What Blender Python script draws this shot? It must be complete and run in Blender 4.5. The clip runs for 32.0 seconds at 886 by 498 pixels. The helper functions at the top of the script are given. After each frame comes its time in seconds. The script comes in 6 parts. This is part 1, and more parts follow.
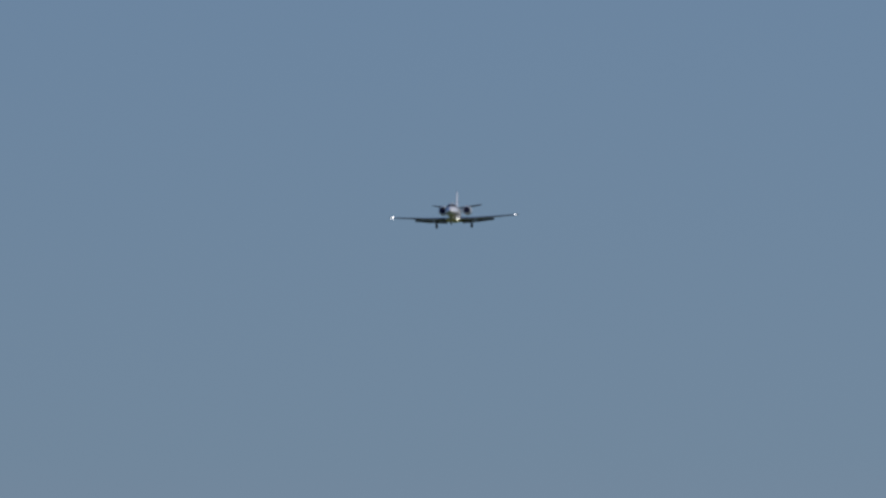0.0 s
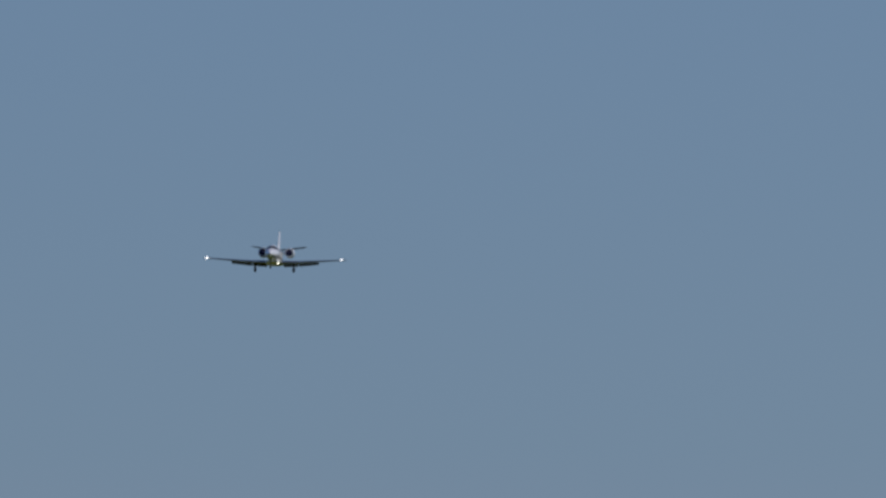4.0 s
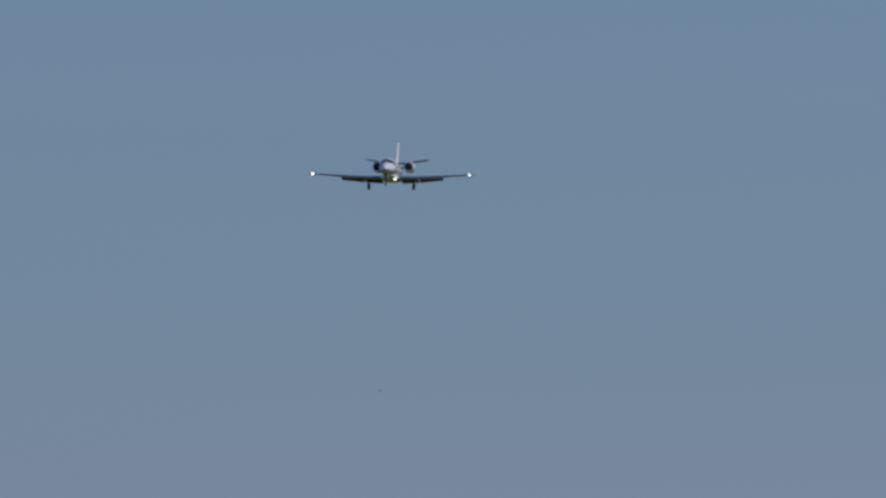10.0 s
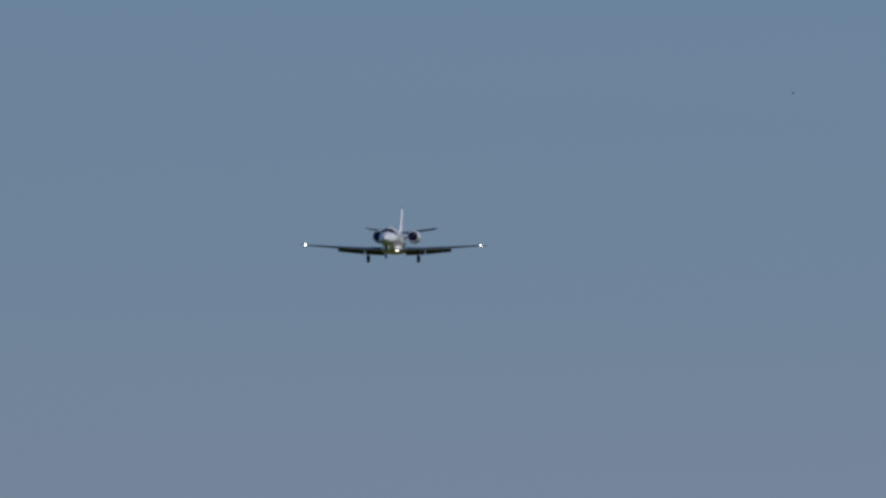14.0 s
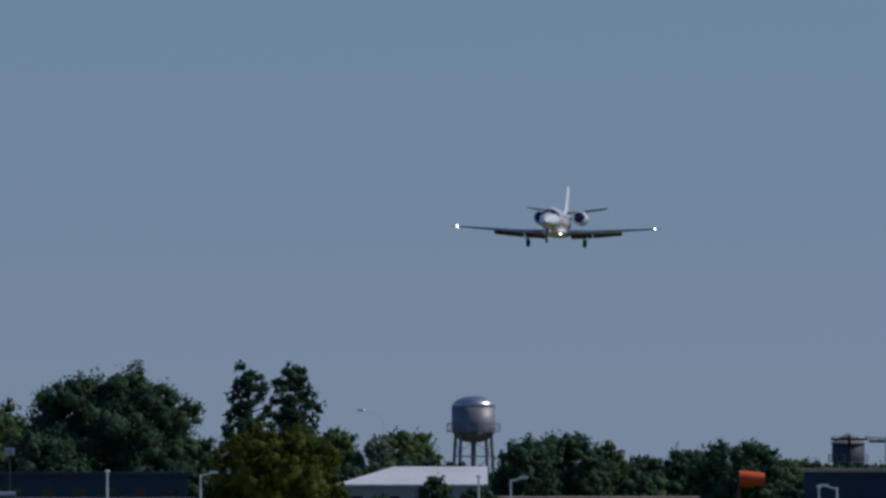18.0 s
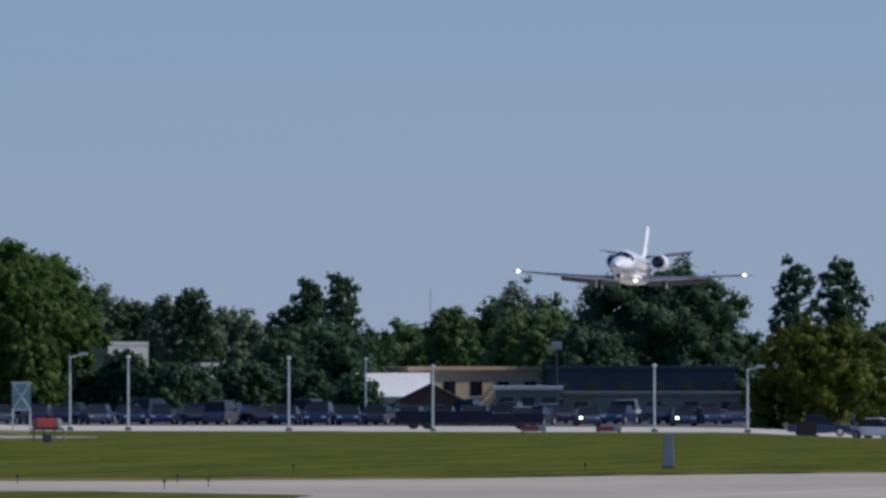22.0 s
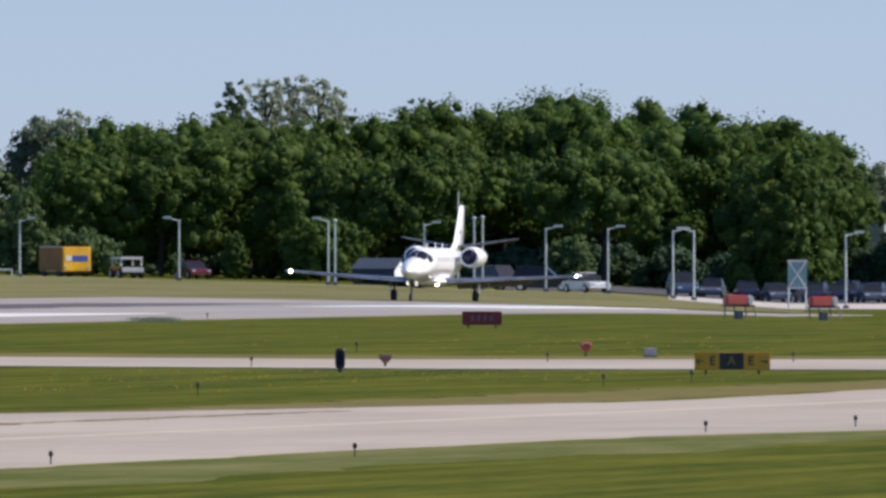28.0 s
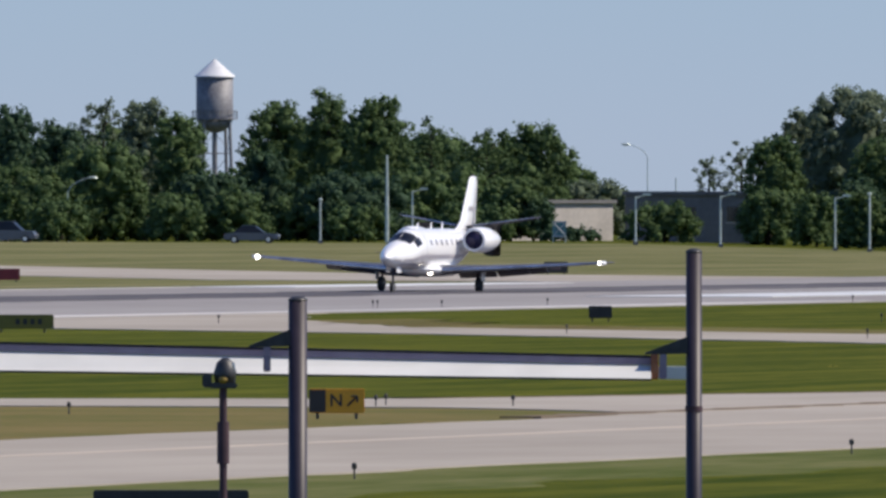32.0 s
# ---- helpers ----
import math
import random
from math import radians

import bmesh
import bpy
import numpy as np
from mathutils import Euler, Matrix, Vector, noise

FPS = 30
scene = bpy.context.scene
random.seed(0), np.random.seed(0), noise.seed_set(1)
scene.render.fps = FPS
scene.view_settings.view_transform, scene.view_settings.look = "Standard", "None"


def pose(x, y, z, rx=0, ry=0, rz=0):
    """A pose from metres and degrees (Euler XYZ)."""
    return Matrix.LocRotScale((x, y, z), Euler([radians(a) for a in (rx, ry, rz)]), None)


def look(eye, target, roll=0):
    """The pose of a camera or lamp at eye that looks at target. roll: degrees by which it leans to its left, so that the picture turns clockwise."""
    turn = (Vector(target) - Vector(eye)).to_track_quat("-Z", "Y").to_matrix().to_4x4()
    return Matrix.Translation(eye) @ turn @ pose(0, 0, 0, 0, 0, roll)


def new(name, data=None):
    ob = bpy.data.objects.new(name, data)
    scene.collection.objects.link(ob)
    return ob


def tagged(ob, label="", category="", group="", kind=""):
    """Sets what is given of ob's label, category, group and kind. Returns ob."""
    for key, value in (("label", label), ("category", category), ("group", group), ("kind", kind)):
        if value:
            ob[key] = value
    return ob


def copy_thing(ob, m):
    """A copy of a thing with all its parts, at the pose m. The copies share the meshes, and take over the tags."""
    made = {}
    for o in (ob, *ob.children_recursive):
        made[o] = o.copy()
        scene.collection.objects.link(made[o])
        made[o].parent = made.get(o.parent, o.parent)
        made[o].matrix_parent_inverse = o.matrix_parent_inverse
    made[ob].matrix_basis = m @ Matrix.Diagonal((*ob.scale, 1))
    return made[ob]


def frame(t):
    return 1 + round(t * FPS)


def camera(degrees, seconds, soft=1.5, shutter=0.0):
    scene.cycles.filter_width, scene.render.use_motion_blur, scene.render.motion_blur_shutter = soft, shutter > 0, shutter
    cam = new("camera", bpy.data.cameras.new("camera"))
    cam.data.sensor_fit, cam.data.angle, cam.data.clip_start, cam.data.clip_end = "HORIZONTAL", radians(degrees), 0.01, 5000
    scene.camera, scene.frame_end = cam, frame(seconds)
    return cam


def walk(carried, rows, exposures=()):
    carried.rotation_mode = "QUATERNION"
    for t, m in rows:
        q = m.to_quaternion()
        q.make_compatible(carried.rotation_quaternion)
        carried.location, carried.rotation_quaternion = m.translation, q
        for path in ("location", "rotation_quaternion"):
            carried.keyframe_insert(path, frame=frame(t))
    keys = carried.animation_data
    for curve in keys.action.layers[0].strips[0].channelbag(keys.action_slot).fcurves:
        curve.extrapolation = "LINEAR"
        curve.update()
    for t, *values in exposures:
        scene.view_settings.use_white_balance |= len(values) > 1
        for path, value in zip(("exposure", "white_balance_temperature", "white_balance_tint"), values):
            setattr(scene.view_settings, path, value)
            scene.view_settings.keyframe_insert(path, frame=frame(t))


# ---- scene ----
# The runway's axis is the y axis; the tripod stands at the origin, its eye 4 m over the taxiways.
EYE = 4.0
EXPO0 = -0.86
cam = camera(2.8, 32.0, soft=2.9)
# seconds, tilt and turn of the tripod head in degrees
walk(cam, [(t, pose(0, 0, EYE, 90 + tilt, 0, turn)) for t, tilt, turn in (
    (0, 1.7367, 5.8055), (0.5, 1.7345, 5.815), (1, 1.7352, 5.8218), (1.5, 1.7327, 5.8235), (2, 1.733, 5.8262), (2.5, 1.7274, 5.8275), (3, 1.7246, 5.8236),
    (3.5, 1.715, 5.8202), (5.5, 1.7542, 5.9057), (5.6, 1.7823, 5.9562), (5.7, 1.8352, 6.0124), (5.8, 1.8374, 6.0507), (5.9, 1.8397, 6.0422), (6, 1.8545, 6.0433),
    (6.5, 1.8414, 6.0853), (6.6, 1.8257, 6.1249), (6.7, 1.8168, 6.171), (6.8, 1.8152, 6.1991), (6.9, 1.8063, 6.2454), (7, 1.7955, 6.3057), (7.1, 1.7956, 6.3705),
    (7.2, 1.7866, 6.5252), (7.3, 1.7632, 6.7053), (7.4, 1.7433, 6.8313), (7.5, 1.7247, 6.8602), (7.6, 1.7251, 6.849), (7.7, 1.7087, 6.8489), (7.8, 1.6995, 6.838),
    (7.9, 1.6542, 6.8453), (8, 1.5441, 6.8565), (8.1, 1.361, 6.8601), (8.2, 1.153, 6.8785), (8.3, 1.1184, 6.8897), (8.4, 1.1415, 6.901), (8.5, 1.1367, 6.954),
    (8.6, 1.1407, 7.0645), (8.7, 1.1457, 7.1302), (8.8, 1.1362, 7.2031), (8.9, 1.1266, 7.2293), (9, 1.1233, 7.2392), (9.5, 1.1081, 7.2264), (10, 1.1268, 7.2454),
    (10.5, 1.1356, 7.2845), (10.6, 1.1431, 7.3188), (10.7, 1.1365, 7.4909), (10.8, 1.1227, 7.6162), (10.9, 1.1196, 7.6441), (11, 1.1141, 7.6439), (11.5, 1.1014, 7.646),
    (12, 1.0984, 7.6667), (12.5, 1.0917, 7.718), (12.6, 1.0797, 7.9658), (12.7, 1.0795, 8.0678), (12.8, 1.0829, 8.0942), (12.9, 1.079, 8.0955), (13, 1.083, 8.1016),
    (13.5, 1.0705, 8.1194), (15.5, 1.0602, 8.6504), (15.6, 1.0393, 8.9841), (15.7, 1.0232, 9.12), (15.8, 1.007, 9.1767), (15.9, 0.9511, 9.2444), (16, 0.8287, 9.2284),
    (16.1, 0.6718, 9.206), (16.2, 0.6213, 9.206), (16.3, 0.6285, 9.206), (16.4, 0.6502, 9.206), (16.5, 0.659, 9.2141), (17, 0.6644, 9.2168), (17.5, 0.6537, 9.2338),
    (17.6, 0.6502, 9.3215), (17.7, 0.6285, 9.5597), (17.8, 0.6285, 9.6824), (17.9, 0.6285, 9.7473), (18, 0.6376, 9.7499), (18.1, 0.6285, 9.7473), (18.2, 0.6213, 9.7473),
    (18.3, 0.6285, 9.7473), (18.4, 0.5996, 9.7329), (18.5, 0.5322, 9.7231), (18.6, 0.4375, 9.7235), (18.7, 0.398, 9.7238), (18.8, 0.404, 9.7242), (18.9, 0.414, 9.7245),
    (19, 0.4215, 9.7249), (19.5, 0.3911, 9.774), (19.6, 0.3828, 10.0793), (19.7, 0.3756, 10.1804), (19.8, 0.3756, 10.1732), (19.9, 0.3756, 10.1804), (20, 0.3751, 10.1804),
    (20.5, 0.3697, 10.1839), (21, 0.3858, 10.1982), (21.1, 0.3973, 10.202), (21.2, 0.3828, 10.2598), (21.3, 0.3756, 10.5774), (21.4, 0.3467, 10.8877), (21.5, 0.3197, 11.2082),
    (21.6, 0.3163, 11.4519), (21.7, 0.3129, 11.488), (21.8, 0.3095, 11.4952), (21.9, 0.3061, 11.488), (22, 0.3027, 11.4788), (22.1, 0.2955, 11.4591), (22.2, 0.216, 11.4446),
    (22.3, 0.137, 11.4519), (22.4, 0.086, 11.4374), (22.5, 0.0572, 11.4502), (23, 0.0429, 11.4592), (23.5, -0.0304, 11.4788), (23.6, -0.0361, 11.488), (23.7, -0.0418, 11.589),
    (23.8, -0.0475, 11.7839), (23.9, -0.0532, 11.8705), (24, -0.0589, 11.911), (24.1, -0.0575, 11.9066), (24.2, -0.0561, 11.9282), (24.3, -0.0546, 11.9499), (24.4, -0.0532, 12.0076),
    (24.5, -0.0518, 12.0485), (26.5, -0.0902, 12.6737), (26.6, -0.0922, 12.6813), (26.7, -0.0941, 12.7967), (26.8, -0.0961, 12.9122), (26.9, -0.098, 13.0494), (27, -0.1, 13.1666),
    (27.1, -0.1, 13.1865), (27.2, -0.1, 13.3092), (27.3, -0.1, 13.4319), (27.4, -0.1, 13.4752), (27.5, -0.1, 13.5702), (28, -0.0822, 13.931), (28.5, -0.0857, 14.2882),
    (29, -0.1197, 14.8026), (29.5, -0.134, 15.0526), (30, -0.1304, 15.2652), (30.1, -0.1316, 15.3348), (30.2, -0.1329, 15.4359), (30.3, -0.1341, 15.5514), (30.4, -0.1354, 15.6452),
    (30.5, -0.1366, 15.7278), (30.6, -0.1332, 15.7462), (30.7, -0.1298, 15.7535), (30.8, -0.1265, 15.7679), (30.9, -0.1231, 15.7751), (31, -0.1197, 15.8206), (31.1, -0.1209, 15.9483),
    (31.2, -0.1222, 16.0927), (31.3, -0.1234, 16.2731), (31.4, -0.1247, 16.3814), (31.5, -0.1259, 16.4422), (31.6, -0.1314, 16.533), (31.7, -0.137, 16.6485), (31.8, -0.1425, 16.699),
    (31.9, -0.1481, 16.7423), (32, -0.1536, 16.828),
)], exposures=[(0, EXPO0 + 0.0, 6060, 10), (9, EXPO0 + 0.02, 6010, 10), (15.5, EXPO0 - 0.07, 5900, 10), (17.0, EXPO0 - 0.05, 5800, 10), (18.6, EXPO0 + 0.05, 5800, 10), (19.0, EXPO0 + 0.18, 5830, 10),
             (21.0, EXPO0 + 0.48, 5900, 11), (22.0, EXPO0 + 0.56, 5950, 12), (23.0, EXPO0 + 0.81, 6050, 11), (27.0, EXPO0 + 1.18, 6480, 13), (30.0, EXPO0 + 1.3, 6520, 13), (32.0, EXPO0 + 1.0, 6400, 11.5)])

# ---- light ----
SUN_TURN, SUN_HIGH = radians(72), radians(45)
world = bpy.data.worlds.new("sky")
scene.world = world
world.use_nodes = True
wn = world.node_tree.nodes
sky = wn.new("ShaderNodeTexSky")
sky.sky_type, sky.sun_disc = "NISHITA", False
sky.sun_elevation, sky.sun_rotation = SUN_HIGH, SUN_TURN
sky.altitude, sky.air_density, sky.dust_density, sky.ozone_density = 400, 0.7, 0.3, 1.5
# the haze layer is deep, so the colours climb slowly from the horizon
aim, lift = wn.new("ShaderNodeTexCoord"), wn.new("ShaderNodeMapping")
lift.inputs["Scale"].default_value, lift.inputs["Location"].default_value = (1, 1, 0.5), (0, 0, 0.012)
world.node_tree.links.new(aim.outputs["Generated"], lift.inputs[0])
world.node_tree.links.new(lift.outputs[0], sky.inputs[0])
tint = wn.new("ShaderNodeMix")
tint.data_type, tint.blend_type = "RGBA", "MULTIPLY"
tint.inputs[0].default_value = 1.0
tint.inputs[7].default_value = (0.69, 0.8, 1.12, 1)
world.node_tree.links.new(sky.outputs[0], tint.inputs[6])
# thicker, greyer haze low over the horizon
split, rise, veil = wn.new("ShaderNodeSeparateXYZ"), wn.new("ShaderNodeMapRange"), wn.new("ShaderNodeMix")
veil.data_type = "RGBA"
veil.inputs[6].default_value, veil.inputs[7].default_value = (1.11, 1.035, 1.02, 1), (1.0, 1.02, 0.98, 1)
rise.inputs[1].default_value, rise.inputs[2].default_value = 0.003, 0.019
world.node_tree.links.new(aim.outputs["Generated"], split.inputs[0])
world.node_tree.links.new(split.outputs[2], rise.inputs[0])
world.node_tree.links.new(rise.outputs[0], veil.inputs[0])
haze = wn.new("ShaderNodeMix")
haze.data_type, haze.blend_type = "RGBA", "MULTIPLY"
haze.inputs[0].default_value = 1.0
world.node_tree.links.new(tint.outputs[2], haze.inputs[6])
world.node_tree.links.new(veil.outputs[2], haze.inputs[7])
world.node_tree.links.new(haze.outputs[2], wn["Background"].inputs[0])
wn["Background"].inputs[1].default_value = 0.084

sun = new("sun", bpy.data.lights.new("sun", "SUN"))
sun.data.energy, sun.data.angle, sun.data.color = 4.6, radians(0.55), (1.0, 0.89, 0.72)
sun.matrix_world = look((500 * math.sin(SUN_TURN) * math.cos(SUN_HIGH), 500 * math.cos(SUN_TURN) * math.cos(SUN_HIGH), 500 * math.sin(SUN_HIGH)), (0, 0, 0))


# ---- materials ----
def mat(name, color, rough=0.6, metal=0.0, other=None, size=1.0, fine=None, bump=0.0, spread=0.0, coat=0.0, stretch=None, spec=0.5, through_light=0.0, deep=0.02):
    """A surface with patches of a second colour of about that size in metres, finer grain over them, and a change from piece to piece."""
    m = bpy.data.materials.new(name)
    m.use_nodes = True
    nt = m.node_tree
    b = nt.nodes["Principled BSDF"]
    b.inputs["Roughness"].default_value, b.inputs["Metallic"].default_value = rough, metal
    b.inputs["Coat Weight"].default_value = coat
    b.inputs["Specular IOR Level"].default_value = spec
    other = other or tuple(c * 0.8 for c in color)
    co = nt.nodes.new("ShaderNodeTexCoord")
    src = co.outputs["Object"]
    if stretch:
        mp = nt.nodes.new("ShaderNodeMapping")
        mp.inputs["Scale"].default_value = stretch
        nt.links.new(src, mp.inputs[0])
        src = mp.outputs[0]
    big, small = nt.nodes.new("ShaderNodeTexNoise"), nt.nodes.new("ShaderNodeTexNoise")
    big.inputs["Scale"].default_value, big.inputs["Detail"].default_value = 1 / size, 4
    small.inputs["Scale"].default_value, small.inputs["Detail"].default_value = 1 / (fine or size / 8), 3
    add = nt.nodes.new("ShaderNodeMath")
    add.operation = "ADD"
    for n in (big, small):
        nt.links.new(src, n.inputs["Vector"])
    half = nt.nodes.new("ShaderNodeMath")
    half.operation, half.inputs[1].default_value = "MULTIPLY", 0.6
    nt.links.new(small.outputs[0], half.inputs[0])
    nt.links.new(big.outputs[0], add.inputs[0])
    nt.links.new(half.outputs[0], add.inputs[1])
    ramp = nt.nodes.new("ShaderNodeValToRGB")
    ramp.color_ramp.elements[0].position, ramp.color_ramp.elements[1].position = 0.6, 1.0
    ramp.color_ramp.elements[0].color, ramp.color_ramp.elements[1].color = (*color, 1), (*other, 1)
    nt.links.new(add.outputs[0], ramp.inputs[0])
    out = ramp.outputs[0]
    if spread:
        info, geo = nt.nodes.new("ShaderNodeObjectInfo"), nt.nodes.new("ShaderNodeNewGeometry")
        both = nt.nodes.new("ShaderNodeMath")
        both.operation = "ADD"
        nt.links.new(info.outputs["Random"], both.inputs[0])
        nt.links.new(geo.outputs["Random Per Island"], both.inputs[1])
        rng = nt.nodes.new("ShaderNodeMapRange")
        rng.inputs[2].default_value, rng.inputs[3].default_value, rng.inputs[4].default_value = 2.0, 1 - spread, 1 + spread
        nt.links.new(both.outputs[0], rng.inputs[0])
        hsv = nt.nodes.new("ShaderNodeHueSaturation")
        nt.links.new(rng.outputs[0], hsv.inputs["Value"])
        nt.links.new(out, hsv.inputs["Color"])
        out = hsv.outputs[0]
    nt.links.new(out, b.inputs["Base Color"])
    if bump:
        bp = nt.nodes.new("ShaderNodeBump")
        bp.inputs["Strength"].default_value, bp.inputs["Distance"].default_value = bump, deep
        nt.links.new(small.outputs[0], bp.inputs["Height"])
        nt.links.new(bp.outputs[0], b.inputs["Normal"])
    if through_light:
        back, blend = nt.nodes.new("ShaderNodeBsdfTranslucent"), nt.nodes.new("ShaderNodeMixShader")
        blend.inputs[0].default_value = through_light
        nt.links.new(out, back.inputs[0])
        nt.links.new(b.outputs[0], blend.inputs[1])
        nt.links.new(back.outputs[0], blend.inputs[2])
        nt.links.new(blend.outputs[0], nt.nodes["Material Output"].inputs[0])
    return m


def glow(name, color, strength):
    m = bpy.data.materials.new(name)
    m.use_nodes = True
    b = m.node_tree.nodes["Principled BSDF"]
    b.inputs["Base Color"].default_value = (*color, 1)
    b.inputs["Emission Color"].default_value, b.inputs["Emission Strength"].default_value = (*color, 1), strength
    return m


GRASS = mat("grass", (0.029, 0.049, 0.005), 0.95, 0, (0.112, 0.117, 0.016), 22, 2.6, 0.3, spec=0.02, stretch=(14, 1, 1))
GRASS_FAR = mat("far_grass", (0.092, 0.104, 0.038), 0.95, 0, (0.203, 0.191, 0.097), 60, 12, 0.2, spec=0.02, stretch=(9, 1, 1))
GRASS_DRY = mat("dry_grass", (0.180, 0.140, 0.056), 0.9, 0, (0.108, 0.110, 0.032), 5, 0.6, spec=0.05)
GRASS_PALE = mat("pale_grass", (0.15, 0.15, 0.062), 0.95, 0, (0.07, 0.092, 0.02), 4, 0.8, spec=0.03, stretch=(2, 0.4, 1))
DIRT = mat("bare_dirt", (0.13, 0.098, 0.072), 0.95, 0, (0.22, 0.18, 0.14), 3, 0.5, spec=0.03)
BLADE = mat("blades", (0.03, 0.068, 0.008), 0.8, 0, (0.05, 0.09, 0.01), 0.8, 0.1, 0, 0.2, spec=0.05)
CONCRETE = mat("concrete", (0.387, 0.349, 0.302), 0.85, 0, (0.302, 0.270, 0.230), 11, 2.5, 0.1, stretch=(1, 0.4, 1), spec=0.25)
ASPHALT = mat("asphalt", (0.315, 0.295, 0.281), 0.7, 0, (0.234, 0.216, 0.207), 16, 1.5, 0.2, stretch=(1, 0.25, 1), spec=0.3)
RUBBER_MARK = mat("rubber_marks", (0.045, 0.042, 0.05), 0.8, 0, (0.15, 0.14, 0.145), 3, 0.8, 0, stretch=(1, 0.06, 1), spec=0.2)
MARK_WORN = mat("worn_white_line", (0.6, 0.57, 0.54), 0.5, 0, (0.38, 0.36, 0.34), 5, 0.5, stretch=(1, 0.15, 1))
ROAD_PALE = mat("pale_road", (0.504, 0.468, 0.423), 0.7, 0, (0.378, 0.351, 0.324), 9, 1, spec=0.4)
LOT = mat("lot_asphalt", (0.08, 0.078, 0.08), 0.8, 0, (0.055, 0.055, 0.058), 8, 1, spec=0.3)
CAR_GLASS = mat("car_glass", (0.015, 0.017, 0.022), 0.3, 0, (0.02, 0.022, 0.03), 0.5, spec=0.3)
GLASS_PALE = mat("cabin_glass", (0.5, 0.5, 0.54), 0.15, 0, (0.3, 0.31, 0.36), 0.5, coat=0.4)
MARK_WHITE = mat("marking_white", (0.78, 0.78, 0.76), 0.4, 0, (0.6, 0.6, 0.58), 4, 0.4)
MARK_YELLOW = mat("marking_yellow", (0.46, 0.39, 0.32), 0.8, 0, (0.4, 0.35, 0.3), 3, 0.4)
WHITE = mat("white_paint", (0.91, 0.91, 0.92), 0.25, 0, (0.85, 0.86, 0.88), 2.5, 0.2, 0, coat=0.5)
STRIPE = mat("grey_stripe", (0.4, 0.39, 0.44), 0.3, 0, (0.46, 0.44, 0.48), 1)
WINGGREY = mat("wing_paint", (0.085, 0.088, 0.125), 0.4, 0, (0.06, 0.062, 0.09), 1.5, 0.2)
UNDER = mat("flap_paint", (0.05, 0.052, 0.085), 0.45, 0, (0.036, 0.038, 0.06), 0.8, 0.1)
METAL = mat("bare_metal", (0.85, 0.85, 0.87), 0.25, 0.6, (0.6, 0.61, 0.63), 0.6, 0.08)
POLISH = mat("polished_edge", (0.72, 0.72, 0.75), 0.22, 0.85, (0.3, 0.3, 0.33), 0.9, 0.12)
VAN_SHADE = mat("van_side_shaded", (0.3, 0.13, 0.012), 0.6, 0, (0.22, 0.09, 0.01), 1.5)
STEEL = mat("galvanised_steel", (0.034, 0.025, 0.04), 0.5, 0.0, (0.02, 0.015, 0.025), 0.5, 0.06)
POLE = mat("lamp_post_paint", (0.58, 0.66, 0.64), 0.4, 0.2, (0.36, 0.43, 0.42), 0.5, 0.1, 0, 0.12)
DARKSTEEL = mat("dark_steel", (0.07, 0.07, 0.075), 0.5, 0.4, (0.04, 0.04, 0.045), 0.4)
RUBBER = mat("tyre_rubber", (0.025, 0.025, 0.027), 0.75, 0, (0.04, 0.04, 0.04), 0.2)
GLASS = mat("dark_glass", (0.012, 0.014, 0.02), 0.08, 0, (0.02, 0.022, 0.03), 0.5, coat=0.6)
COCKPIT = mat("cockpit_glass", (0.008, 0.009, 0.016), 0.3, 0, (0.012, 0.013, 0.022), 0.5, spec=0.25)
INTAKE = mat("intake_dark", (0.022, 0.016, 0.07), 0.4, 0.3, (0.02, 0.02, 0.04), 0.3)
SOOT = mat("exhaust_metal", (0.05, 0.05, 0.055), 0.5, 0.8, (0.1, 0.09, 0.085), 0.2)
LAMP_AND_GLINT = glow("lamp_and_glint_glow", (1.0, 0.93, 0.86), 9.0)
LANDING = glow("landing_lamp_glow", (1.0, 0.9, 0.72), 9.0)
BEACON = glow("beacon_glow", (0.9, 0.12, 0.14), 0.9)
LEAF_WOOD = mat("leaf_wood", (0.046, 0.094, 0.024), 0.65, 0, (0.094, 0.156, 0.024), 2.2, 0.22, 0.7, 0.09, spec=0.18, through_light=0.4, deep=0.1)
LEAF_DARK = mat("leaf_dark", (0.044, 0.088, 0.052), 0.65, 0, (0.076, 0.134, 0.068), 2.2, 0.22, 0.7, 0.09, spec=0.18, through_light=0.4, deep=0.1)
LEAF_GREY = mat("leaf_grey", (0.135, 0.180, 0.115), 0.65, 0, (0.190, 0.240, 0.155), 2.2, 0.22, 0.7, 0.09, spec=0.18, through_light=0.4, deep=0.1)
LEAF_MID = mat("leaf_mid", (0.072, 0.126, 0.050), 0.65, 0, (0.122, 0.184, 0.066), 2.2, 0.22, 0.7, 0.09, spec=0.18, through_light=0.4, deep=0.1)
LEAF_GOLD = mat("leaf_gold", (0.050, 0.074, 0.008), 0.65, 0, (0.096, 0.119, 0.010), 2.2, 0.22, 0.7, 0.09, spec=0.18, through_light=0.4, deep=0.1)
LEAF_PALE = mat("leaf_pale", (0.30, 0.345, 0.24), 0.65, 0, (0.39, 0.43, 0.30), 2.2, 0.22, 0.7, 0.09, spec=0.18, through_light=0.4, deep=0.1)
BARK = mat("bark", (0.035, 0.028, 0.022), 0.9, 0, (0.02, 0.017, 0.014), 0.5, 0.06, 0.5)
SIGN_YELLOW = mat("sign_yellow", (0.72, 0.36, 0.015), 0.45, 0, (0.58, 0.3, 0.015), 0.5)
SIGN_RED = mat("sign_red", (0.24, 0.02, 0.03), 0.45, 0, (0.17, 0.016, 0.025), 0.4)
